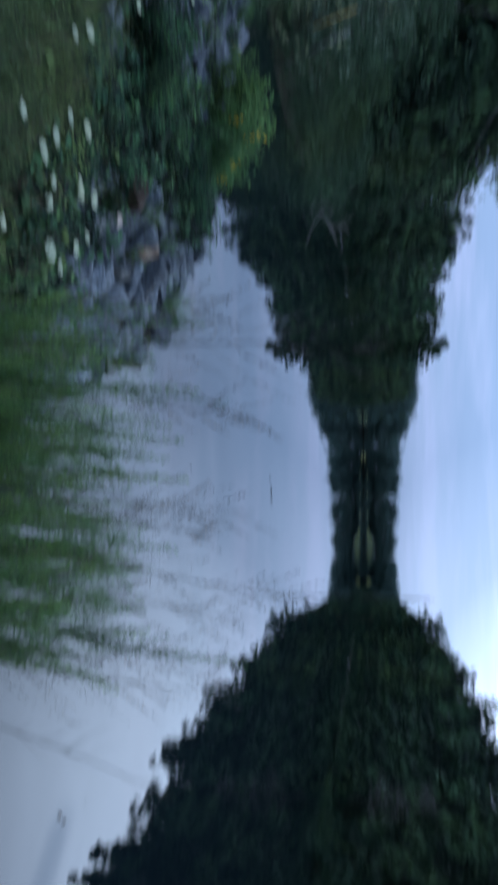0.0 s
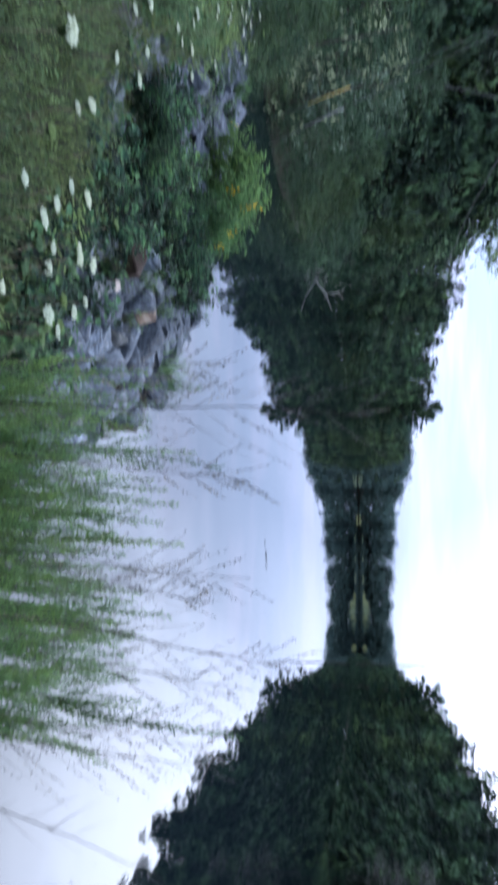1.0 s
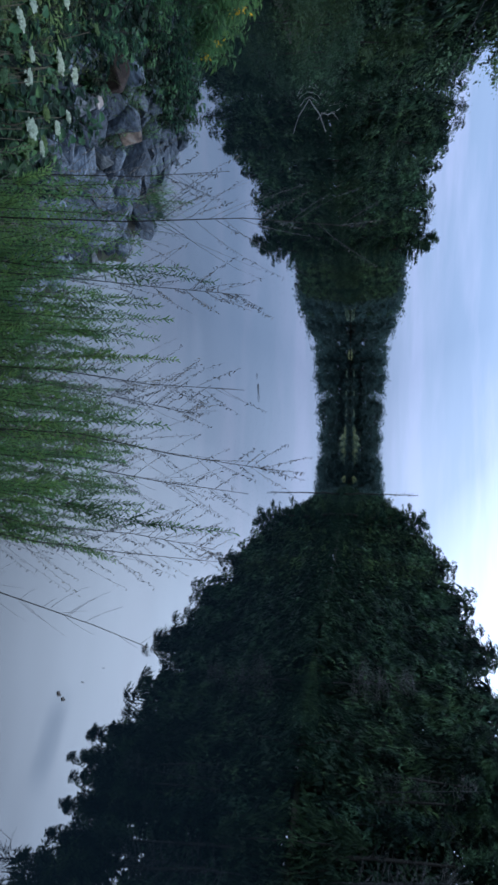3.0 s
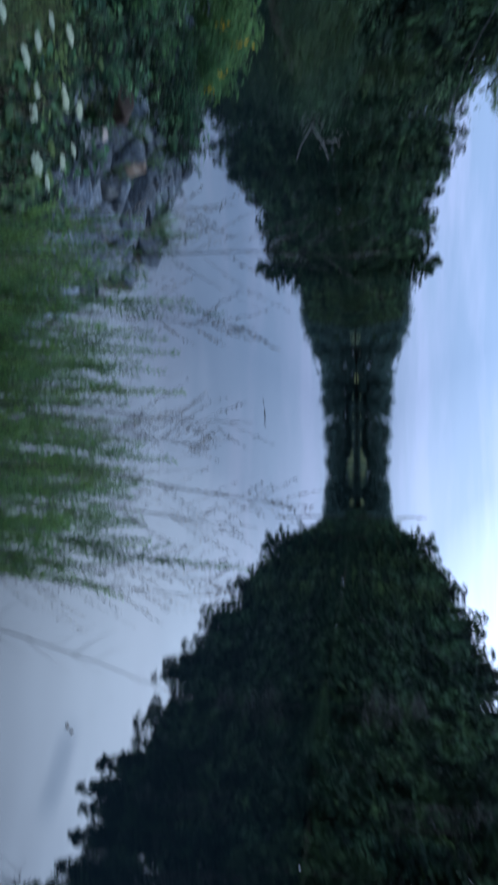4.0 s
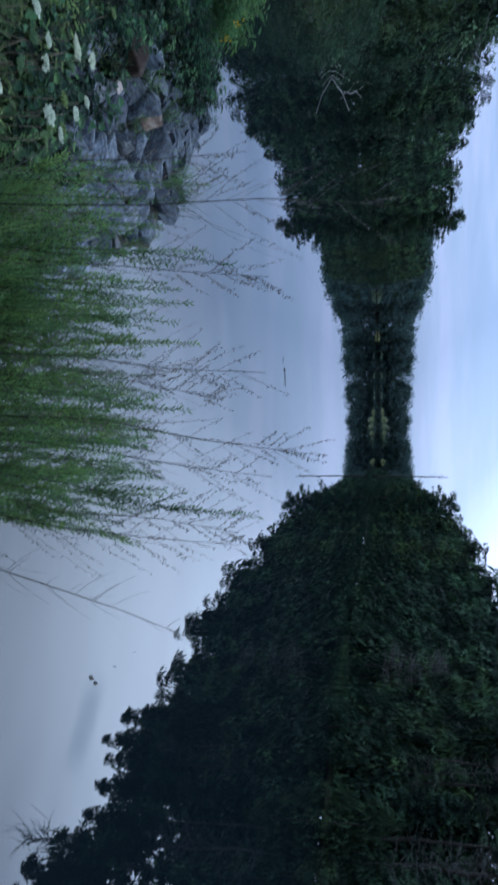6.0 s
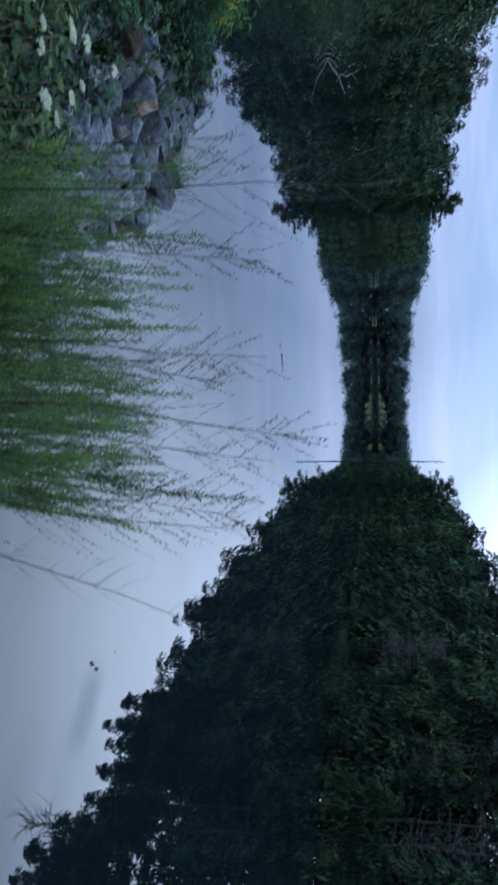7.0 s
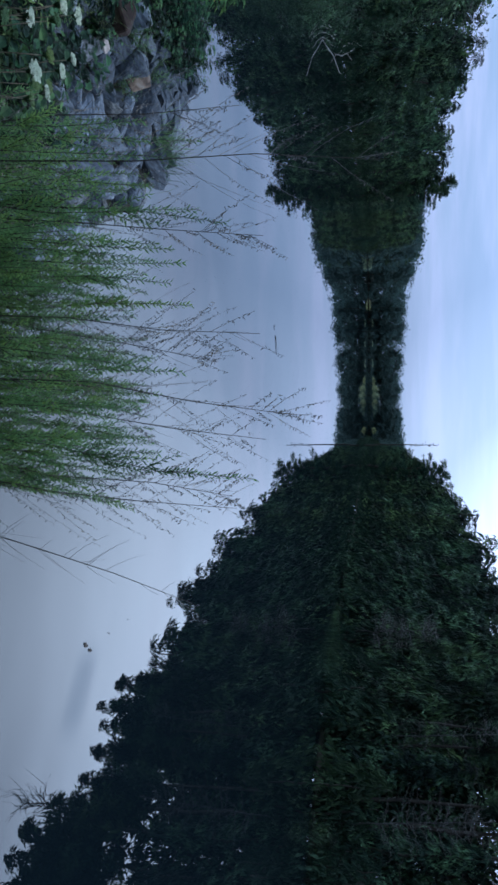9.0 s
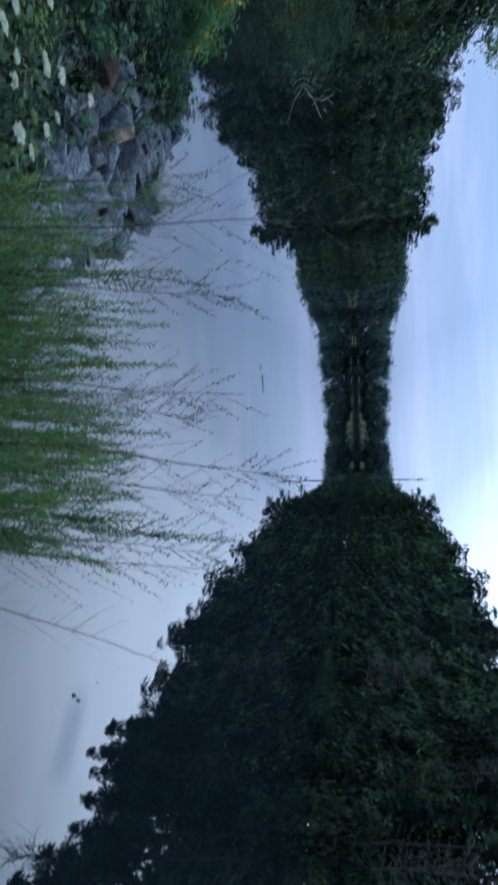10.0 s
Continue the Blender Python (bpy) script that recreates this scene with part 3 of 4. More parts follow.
for i, (az, d, h) in enumerate(((-7.9, 284, 19.5), (-12.1, 155, 18.0))):
    plant_tree("pine%d" % (i % 3), *polar(az, d + 3), h, 1.0, 80 * i, "trees round the lake")
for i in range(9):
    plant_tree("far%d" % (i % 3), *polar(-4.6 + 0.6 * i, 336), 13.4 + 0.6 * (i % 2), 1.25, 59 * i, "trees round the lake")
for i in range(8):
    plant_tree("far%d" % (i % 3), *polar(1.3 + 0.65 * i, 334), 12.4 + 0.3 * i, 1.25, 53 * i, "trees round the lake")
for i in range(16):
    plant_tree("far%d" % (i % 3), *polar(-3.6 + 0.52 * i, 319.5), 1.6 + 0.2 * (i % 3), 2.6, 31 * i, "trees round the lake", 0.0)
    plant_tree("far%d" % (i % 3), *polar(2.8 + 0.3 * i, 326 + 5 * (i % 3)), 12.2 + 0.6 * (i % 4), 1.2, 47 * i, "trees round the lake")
for i, (az, d, h) in enumerate(((-12.5, 149, 18.6), (-11.9, 153, 18.0), (6.9, 152, 18.0), (7.5, 149, 18.0), (-18.6, 92, 14.0), (-7.9, 284, 19.5))):
    plant_tree("pine%d" % (i % 3), *polar(az, d + 3), h, 1.15, 80 * i, "trees round the lake")

# ---- shrubs on the near left bank ----
for i in range(3):
    tree_kind("bush%d" % i, "bank_bush", "bush", "leafy green bush leaning over the cove edge", 4.2, 2.5,
              lambda r, H, R: both(crown_broad(r, H, R, 46, 34, 0.105, 0.0, tight=0.5), crown_feathers(r, H, R, 48, 28, 0.9, 0.17, 0.13, 0.45, 0.03, 0.5, 3, 0.42, 0.3)), LEAF_BUSH, 70 + i, 10)
BUSHES = [(-15.4, 26.0, 2.9, 1.1), (-17.0, 23.6, 3.2, 1.15), (-18.8, 21.4, 2.7, 1.2), (-16.6, 29.5, 3.4, 1.0),
          (-18.8, 27.0, 4.3, 1.2), (-21.0, 24.5, 4.6, 1.3), (-20.5, 18.0, 2.6, 1.2), (-23.5, 21.0, 4.2, 1.3), (-20.8, 31.0, 5.0, 1.1),
          (-25.0, 37.0, 6.4, 1.2), (-17.2, 20.7, 2.0, 1.0), (-15.6, 23.9, 1.9, 1.1), (-18.4, 19.0, 2.2, 1.1), (-22.5, 29.0, 5.4, 1.2)]
for i, (x, y, h, w) in enumerate(BUSHES):
    plant_tree("bush%d" % (i % 3), x, y, h, w, 67 * i, "bushes on the left bank")

tree_kind("silver0", "silvery_shrub", "shrub", "airy shrub with silvery leaves before dark trees", 4.0, 1.7,
          lambda r, H, R: crown_broad(r, H, R, 30, 26, 0.12, 0.1, tight=0.6), LEAF_SILVER, 76, 12)
for x, y, h, w in ((-12.2, 20.6, 4.6, 1.0), (-12.6, 23.4, 4.4, 0.9)):
    plant_tree("silver0", x - 2.6, y, h, w, 40 * h, "bushes on the left bank")


def fringe():
    """Low growth hanging over the waterline of the cove."""
    rng = np.random.default_rng(17)
    line = np.array([(-12.6, 17.6), (-15.2, 20), (-14.8, 22.8), (-13.8, 25.5), (-15.3, 33), (-19.4, 45), (-23.6, 55), polar(-24, 61)])
    along = np.concatenate([[0], np.cumsum(np.linalg.norm(np.diff(line, axis=0), axis=1))])
    s = 0.0
    while s < along[-1]:
        x, y = (np.interp(s, along, line[:, k]) for k in range(2))
        if s < 14:
            plant_tree("bush%d" % rng.integers(3), x + 0.1 + rng.normal() * 0.3, y - 0.2 + rng.normal() * 0.3, rng.uniform(1.0, 1.9), rng.uniform(1.1, 1.5), rng.uniform(0, 360), z=-0.1)
        else:
            plant_tree(("bush%d" if s < 26 else "fringe%d") % rng.integers(3), x - 0.3 + rng.normal() * 0.4, y + rng.normal() * 0.4, rng.uniform(1.6, 3.4), rng.uniform(0.9, 1.3), rng.uniform(0, 360), z=-0.1)
        if s < 22:
            plant_tree("bush%d" % rng.integers(3), x - 1.3 + rng.normal() * 0.2, y + 0.3, rng.uniform(1.5, 2.4), rng.uniform(1.0, 1.3), rng.uniform(0, 360))
        s += rng.uniform(1.0, 1.5) if s < 14 else rng.uniform(1.7, 2.5)
    for x, y, h in ((-8.2, 9.4, 1.55), (-7.6, 9.9, 1.2), (-9.4, 9.6, 1.75), (-10.3, 11.6, 1.6), (-8.9, 8.4, 1.4), (-11.5, 10.4, 1.8), (-8.7, 9.9, 2.0), (-8.35, 10.15, 1.9)):
        plant_tree("bush%d" % rng.integers(3), x, y, h, 1.1, rng.uniform(0, 360))


fringe()

# ---- dead wood ----
def dead_branches(name, label, category, seed, trunk, r0, r1, twigs, reach, mat, up=0.4, at=0.35):
    """A bare trunk along a bent line, with forked twigs."""
    rng = np.random.default_rng(seed)
    root = new(name)
    p = np.asarray(trunk, float)
    t = np.linspace(0, 1, len(p))
    fine = np.linspace(0, 1, 4 * len(p))
    line = np.stack([np.interp(fine, t, p[:, k]) for k in range(3)], 1)
    line[1:-1] += rng.normal(size=(len(line) - 2, 3)) * r0 * 0.4
    o = p[0].copy()
    tube = Tubes(6)
    tube.add(line - o, r0, r1)
    part("trunk", tube.mesh("trunk"), mat, root)
    if twigs:
        tw = Tubes(4)
        for _ in range(twigs):
            s = rng.uniform(at, 1)
            a = np.array([np.interp(s, fine, line[:, k]) for k in range(3)]) - o
            d = rng.normal(size=3)
            d[2] = abs(d[2]) * up + up * 0.5
            d /= np.linalg.norm(d)
            b = a + d * reach * rng.uniform(0.4, 1) * (1.25 - 0.8 * s)
            tw.add(bent(rng, a, b, 5, 0.06), r0 * 0.22 + 0.004, r1 * 0.5)
            for _ in range(3):
                c = a + (b - a) * rng.uniform(0.4, 0.9)
                e = d + rng.normal(size=3) * 0.7
                tw.add(bent(rng, c, c + e * reach * 0.3 * rng.uniform(0.4, 1), 4, 0.08), r0 * 0.1 + 0.003, r1 * 0.3)
        tagged(part("twig_tangle", tw.mesh("twig_tangle"), mat, root), kind="stuff")
    root.location = o
    return tagged(root, label, category)


dead_branches("dead_tree", "leafless grey dead tree above the shore crowns", "dead tree", 1, [(*polar(30.4, 48), 0.5), (*polar(30.5, 48), 6), (*polar(30.75, 48), 17.2)], 0.16, 0.02, 60, 2.7, BARK, 1.5, 0.62)
dead_branches("dead_spire", "bare dead spire standing above the shore crowns", "dead tree", 2, [(*polar(5.35, 166), 0.5), (*polar(5.3, 165), 9), (*polar(5.37, 164), 15.2)], 0.2, 0.05, 16, 0.9, BARK, 0.5, 0.55)
dead_branches("leafless_shrub", "tangled grey leafless shrub among evergreens", "shrub", 3, [(*polar(18.4, 62), 0.6), (*polar(18.3, 58.5), 3.6), (*polar(18.1, 57), 7.0)], 0.06, 0.015, 120, 2.0, TWIG_GREY, 0.1, 0.35)
dead_branches("leafless_tree", "tall grey leafless tree standing in evergreens", "dead tree", 6, [(*polar(25.2, 49), 0.6), (*polar(25.0, 47.5), 5), (*polar(24.6, 46), 9.4)], 0.05, 0.012, 50, 1.6, TWIG_GREY, 0.15, 0.4)
dead_branches("leafless_tree", "tall grey leafless tree standing in evergreens", "dead tree", 8, [(*polar(30.6, 44), 0.6), (*polar(30.3, 42), 4), (*polar(29.8, 40.5), 8.2)], 0.05, 0.012, 60, 1.9, TWIG_GREY, 0.3, 0.35)
dead_branches("arched_dead_limb", "thin bare grey limb arching down across dark trees", "dead tree", 4,
              [(*polar(-34, 49), 0.8), (*polar(-33.4, 49), 8), (*polar(-32.2, 49), 11.3), (*polar(-30.7, 49), 11.0), (*polar(-28.7, 49), 10.3), (*polar(-26.8, 49), 9.4), (*polar(-24.6, 49), 8.5),
               (*polar(-22.4, 49), 7.8), (*polar(-20.9, 49), 7.0)], 0.045, 0.014, 5, 1.0, TWIG_GREY, 0.1, 0.5)
for i, (az, d, side, z) in enumerate([(-21.5, 50, 1.8, 0.95), (-21.7, 50.3, 0.55, 0.55), (-22.0, 50.2, 0.45, 0.65), (-22.3, 50.4, 0.4, 0.6), (-22.7, 50.1, 0.9, 0.7), (-21.9, 77, 0.6, 1.0),
                                      (-21.6, 77.5, 0.9, 1.7), (-21.35, 77, 0.5, 1.3), (-21.05, 77.4, -0.4, 1.4), (-20.8, 77, 0.8, 0.9), (-20.5, 77.3, -0.6, 1.2)]):
    foot, reach = np.array(polar(az, d)), np.array([math.cos(radians(az)), -math.sin(radians(az))]) * side
    dead_branches("fallen_branch", "bleached dead branch standing out of the shallows", "branch", 30 + i,
                  [(*(foot - reach * 0.2), -0.3), (*(foot + reach * 0.45), z * 0.6), (*(foot + reach), z)], 0.04 * d / 60, 0.02 * d / 60, 0, 0.4, DEADWOOD, 0.2)


def build_sedge():
    """A strip of shore grass under the evergreens."""
    rng = np.random.default_rng(41)
    for k in range(16):
        az = 17.4 + 0.3 * k + rng.normal() * 0.1
        d = float(np.interp(az, [w[0] for w in WOODS], [w[1] for w in WOODS])) - 1.2
        x, y = polar(az, d)
        h = 0.35 + 0.6 * (k / 15)
        foot = np.column_stack([rng.normal(size=(220, 2)) * np.array([0.4, 0.35]), np.full(220, -0.1)])
        v, f = blades(rng, foot, np.full(220, h), 0.018, 0.35)
        ob = part("shore_grass", make_mesh("shore_grass", v, f), LEAF_BUSH)
        ob.location = (x, y, 0.05)
        tagged(ob, "green grass tuft at the far waterline", "grass", "grass tufts under the evergreens")


# ---- far shore ----
for az, d, h, w in [(1.4, 324, 2.6, 1.2), (1.9, 325, 2.9, 1.1), (2.4, 324, 2.7, 1.2), (2.9, 324, 2.4, 1.3), (4.3, 318, 1.7, 1.2), (0.8, 324, 1.2, 2.2), (-0.4, 324, 0.6, 4.6), (-1.8, 322, 0.55, 4.8), (-3.2, 318, 0.5, 5.0), (-4.5, 311, 0.7, 4.5), (-7.3, 283, 1.3, 2.4), (-7.8, 280, 1.7, 2.0)]:
    plant_tree("pale0", *polar(az, d), h, w, 50 * h, "pale shrubs on the far shore", z=1.2 if az > -4 else 0.2)

# ---- pole and stays ----
def build_pole():
    root = new("utility_pole")
    foot, top = np.array([-9.04, 10.76, 0.8]), np.array([-9.36, 10.54, 9.4])
    t = Tubes(16)
    t.add(np.linspace(foot, top, 9) - foot, 0.112, 0.092)
    part("shaft", t.mesh("shaft"), POLEWOOD, root)
    cap = Tubes(16)
    cap.add([top - foot, top - foot + (0, 0, 0.06)], 0.11, 0.06)
    part("cap", cap.mesh("cap"), BARK, root, "dark metal cap")
    root.location = foot
    tagged(root, "weathered grey wooden pole leaning slightly in tall weeds", "pole")
    yellow, tree, b, L = material("yellow_guard_plastic")
    b.inputs["Base Color"].default_value, b.inputs["Roughness"].default_value = (0.28, 0.2, 0.04, 1), 0.5
    steel = rough_material("galvanised_wire", [(0.3, (0.1, 0.105, 0.11)), (0.7, (0.18, 0.185, 0.19))], 40, 0.5, 0.1)
    for k, (a, guard) in enumerate((((-8.55, 13.6, 1.2), True), ((-8.25, 13.9, 1.2), False))):
        wire = new("stay_wire")
        a, e = np.array(a), top - np.array([0, 0, 0.5 + 0.6 * k])
        t = Tubes(5)
        t.add([(0, 0, 0), (e - a) * 0.5, e - a], 0.006, 0.006)
        part("strand", t.mesh("strand"), steel, wire)
        t = Tubes(8)
        t.add([(e - a) * 0.1, (e - a) * 0.2], 0.02, 0.02)
        part("guard", t.mesh("guard"), yellow if guard else steel, wire, "yellow plastic guard" if guard else "grey metal guard")
        wire.location = a
        tagged(wire, "taut steel stay wire with a " + ("yellow" if guard else "grey") + " guard", "wire", "stay wires of the pole")


build_pole()


# ---- stones of the bank ----
def rock_mesh(rng, worn=True):
    bm = bmesh.new()
    size = np.array([1.0, rng.uniform(0.6, 0.85), rng.uniform(0.42, 0.62)])
    for _ in range(15):
        q = rng.uniform(-1, 1, 3)
        q /= max(abs(q)) ** 0.7 * np.linalg.norm(q) ** 0.3
        bm.verts.new(q * size * 0.5)
    hull = bmesh.ops.convex_hull(bm, input=bm.verts[:])
    bmesh.ops.delete(bm, geom=[g for g in hull["geom_interior"] if isinstance(g, bmesh.types.BMVert)], context="VERTS")
    bmesh.ops.dissolve_limit(bm, angle_limit=0.22, verts=bm.verts[:], edges=bm.edges[:])
    if worn:
        bmesh.ops.bevel(bm, geom=bm.edges[:], offset=0.03, segments=1, affect="EDGES", profile=0.5)
    me = bpy.data.meshes.new("rock")
    bm.to_mesh(me)
    bm.free()
    me.materials.append(STONE)
    return me


def build_riprap():
    rng = np.random.default_rng(5)
    kinds = [rock_mesh(rng) for _ in range(14)]
    plain = [rock_mesh(rng, False) for _ in range(14)]
    n = 30000
    p = np.stack([rng.uniform(-15, 1.5, n), rng.uniform(4.3, 19, n)], 1)
    d = shore_distance(p)
    reach = np.where(p[:, 1] < 5.4, 2.2, np.where(p[:, 0] > -3.6, 3.8, 4.3))
    ok = (d > -0.7) & (d < reach) & (p[:, 0] < np.minimum(-2.3 + 0.35 * (10.2 - p[:, 1]), -1.0)) & ((d > -0.35) | (p[:, 0] < -3))
    p, d = p[ok], d[ok]
    z = ground_height(p)
    taken = []
    for q, dd, zz in zip(p, d, z):
        L = rng.choice([0.2, 0.29, 0.4, 0.53, 0.68], p=[0.17, 0.25, 0.3, 0.19, 0.09])
        if all((q[0] - o[0]) ** 2 + (q[1] - o[1]) ** 2 > (0.27 * (L + o[3])) ** 2 for o in taken):
            taken.append((q[0], q[1], zz, L, dd))
    bank = tagged(new("riprap_bank"), "bank of angular blue-grey riprap stones at the waterline", "riprap", kind="structure")
    near = sorted(taken, key=lambda o: math.hypot(o[0], o[1]))[:300]
    rest = [o for o in taken if o not in near]

    def place(o):
        return pose(o[0], o[1], o[2] + 0.10 * o[3] - 0.01, rng.uniform(-36, 36), rng.uniform(-36, 36), rng.uniform(0, 360)) @ Matrix.Diagonal((o[3], o[3], o[3] * rng.uniform(0.8, 1.15), 1))

    for o in near:
        ob = part("rock", kinds[rng.integers(14)], STONE, bank)
        ob.matrix_basis = place(o)
    verts, faces = [], []
    for o in rest:
        me = plain[rng.integers(14)]
        m = place(o)
        b = len(verts)
        verts += [m @ v.co for v in me.vertices]
        faces += [[b + i for i in f.vertices] for f in me.polygons]
    if rest:
        tagged(part("loose_stones", make_mesh("loose_stones", verts, faces), STONE, bank), kind="stuff")
    for mat, x, y, L, label in ((DARK_RUST, -3.2, 7.3, 0.43, "dark brown stone with a hollow"), (RUST, -3.0, 8.25, 0.38, "rust-stained orange-brown stone"),
                                (PALE_STONE, -2.78, 7.0, 0.13, "small pale pinkish stone")):
        me = rock_mesh(rng)
        me.materials.clear()
        me.materials.append(mat)
        ob = part("rock", me, mat, bank, label)
        ob.matrix_basis = pose(x, y, float(ground_height([(x, y)])[0]) + 0.2, 10, -8, 40 * L) @ Matrix.Diagonal((L, L, L, 1))


# ---- herbs and flowers of the bank ----
def big_leaves(rng, base, way, size):
    """Broad folded leaves with six corners, hanging from base along way."""
    n = len(base)
    a = way / (np.linalg.norm(way, axis=1)[:, None] + 1e-9)
    b = np.cross(a, np.array([0, 0, 1.0]) + rng.normal(size=(n, 3)) * 0.25)
    b /= np.linalg.norm(b, axis=1)[:, None] + 1e-9
    c = np.cross(b, a)
    s = size * rng.uniform(0.6, 1.25, (n, 1))
    k = [base, base + a * s * 0.28 + b * s * 0.38 + c * s * 0.1, base + a * s * 0.7 + b * s * 0.3 + c * s * 0.04, base + a * s - c * s * 0.12,
         base + a * s * 0.7 - b * s * 0.3 + c * s * 0.04, base + a * s * 0.28 - b * s * 0.38 + c * s * 0.1]
    v = np.stack(k, 1).reshape(-1, 3)
    f = []
    for i in range(n):
        f += [(6 * i, 6 * i + 1, 6 * i + 2, 6 * i + 3), (6 * i, 6 * i + 3, 6 * i + 4, 6 * i + 5)]
    return v, f


HERBS = {}


def herb_kind(key, name, label, seed, H, stems, per, size, mat, spread, flowers=0, fine=False):
    rng = np.random.default_rng(seed)
    wood = Tubes(4)
    base, way, tops = [], [], []
    for _ in range(stems):
        a = rng.uniform(0, 2 * math.pi)
        foot = np.array([math.cos(a), math.sin(a), 0]) * rng.uniform(0, 0.12)
        tip = np.array([math.cos(a) * spread * rng.uniform(0.2, 1), math.sin(a) * spread * rng.uniform(0.2, 1), H * rng.uniform(0.6, 1)])
        line = bent(rng, foot, tip, 5, 0.03)
        wood.add(line, 0.005, 0.002)
        tops.append(tip)
        for _ in range(per):
            s = rng.uniform(0.12, 1.0)
            q = np.array([np.interp(s * 4, range(5), line[:, k]) for k in range(3)])
            b = rng.uniform(0, 2 * math.pi)
            w = np.array([math.cos(b), math.sin(b), rng.uniform(-0.5, 0.5)])
            base.append(q + w * 0.03)
            way.append(w)
    if fine:
        v = sprays(rng, np.array(base), np.array(way), np.array([0, 0, 1.0]), size, 0.24)
        f = quads(v)
    else:
        v, f = big_leaves(rng, np.array(base), np.array(way), size)
    fl = None
    if flowers:
        c = np.concatenate([p + rng.normal(size=(20, 3)) * np.array([0.035, 0.035, 0.045]) for p in tops[:flowers]])
        w = leaves(rng, c, 0.045)
        fl = make_mesh("blossom", w, quads(w))
    HERBS[key] = dict(name=name, label=label, stems=wood.mesh("stem_tuft"), leaves=make_mesh("leaves", v, f), mat=mat, flowers=fl, first=None)


def plant_herb(key, x, y, scale=1.0, turn=0.0, group="", up=0.0):
    k = HERBS[key]
    z = float(ground_height([(x, y)])[0]) + up
    m = pose(x, y, z, 0, 0, turn)
    if k["first"] is None:
        root = new(k["name"])
        tagged(part("stem_tuft", k["stems"], STEM, root), kind="stuff")
        tagged(part("foliage", k["leaves"], k["mat"], root), kind="stuff")
        if k["flowers"]:
            tagged(part("blossom", k["flowers"], YELLOW_PETAL, root, "golden yellow florets"), kind="stuff")
        root.matrix_basis = m @ Matrix.Scale(scale, 4)
        tagged(root, k["label"], "plant", group)
        k["first"], k["scale"] = root, scale
        return
    copy_thing(k["first"], m @ Matrix.Scale(scale / k["scale"], 4))


for i in range(3):
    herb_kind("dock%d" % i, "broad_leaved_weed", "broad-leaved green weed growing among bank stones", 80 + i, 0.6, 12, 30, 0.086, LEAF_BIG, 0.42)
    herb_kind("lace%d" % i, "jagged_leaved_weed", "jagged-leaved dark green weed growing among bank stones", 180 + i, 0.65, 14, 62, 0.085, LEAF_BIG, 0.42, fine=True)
    herb_kind("lime%d" % i, "flowering_weed", "lime-green leafy weed with golden yellow flowers", 90 + i, 1.1, 16, 62, 0.13, LEAF_LIME, 0.6, (2, 0, 1)[i], fine=True)
    herb_kind("weed%d" % i, "fine_leaved_weed", "fine-leaved green weed in the bank grass", 100 + i, 0.5, 10, 46, 0.054, LEAF_MEADOW, 0.42, fine=True)
    herb_kind("soft%d" % i, "feathery_weed", "soft feathery olive weed in the bank grass", 130 + i, 0.5, 15, 84, 0.032, LEAF_SOFT, 0.45, fine=True)
    herb_kind("tall%d" % i, "tall_meadow_weed", "tall light-green meadow weed among white flowers", 120 + i, 0.85, 13, 46, 0.08, LEAF_MEADOW, 0.42, fine=True)


def umbel_kind(seed, H, width):
    """A wild carrot: one stalk, a flat white head on thin rays."""
    rng = np.random.default_rng(seed)
    stalk, rays = Tubes(4), Tubes(3)
    top = np.array([rng.normal() * 0.05, rng.normal() * 0.05, H])
    stalk.add(bent(rng, (0, 0, 0), top, 6, 0.012), 0.004, 0.002)
    c = []
    for _ in range(34):
        r, a = width * 0.5 * math.sqrt(rng.uniform(0, 1)), rng.uniform(0, 2 * math.pi)
        q = top + np.array([r * math.cos(a), r * math.sin(a), 0.035 - 5.0 * r * r * 0.6])
        rays.add([top - (0, 0, 0.012), q], 0.0012, 0.0008)
        c.append(q + rng.normal(size=(10, 3)) * np.array([0.0055, 0.0055, 0.002]))
    c = np.concatenate(c)
    v = leaves(rng, c, 0.012, slim=1.0, hubs=c - np.array([0, 0, 1.0]))
    low = np.column_stack([rng.normal(size=(60, 2)) * 0.06, rng.uniform(0.05, H * 0.6, 60)])
    g = leaves(rng, low, 0.07, slim=0.25)
    return stalk.mesh("stalk"), rays.mesh("rays"), make_mesh("umbel", v, quads(v)), make_mesh("leaves", g, quads(g))


UMBELS = [umbel_kind(110 + i, 0.75, w) for i, w in enumerate((0.055, 0.08, 0.045, 0.05))]
UMBEL_FIRST = {}


def plant_umbel(i, x, y, z, tilt=0.0, turn=0.0):
    """A wild carrot whose head stands at x, y, z."""
    i %= len(UMBELS)
    g = float(ground_height([(x, y)])[0])
    s = max(0.35, (z - g) / 0.75)
    m = pose(x, y, g, tilt, 0, turn) @ Matrix.Diagonal((1, 1, s, 1))
    if i not in UMBEL_FIRST:
        root = new("wild_carrot")
        for name, me, mat, label in zip(("stalk", "ray_tuft", "umbel", "foliage"), UMBELS[i], (DRYSTEM, LEAF_LIME, LEAF_MEADOW if i == 3 else WHITE_PETAL, GRASS), ("", "", "closed green seed head" if i == 3 else "flat white flower head", "")):
            tagged(part(name, me, mat, root, label), kind="" if name == "stalk" else "stuff")
        root.matrix_basis = m
        UMBEL_FIRST[i] = (root, s)
        tagged(root, "wild carrot with a closed green seed head in bank grass" if i == 3 else "wild carrot with a flat white flower head in bank grass", "flower", "wild carrots on the bank")
        return
    root, s0 = UMBEL_FIRST[i]
    copy_thing(root, m @ Matrix.Diagonal((1, 1, 1 / s0, 1)))


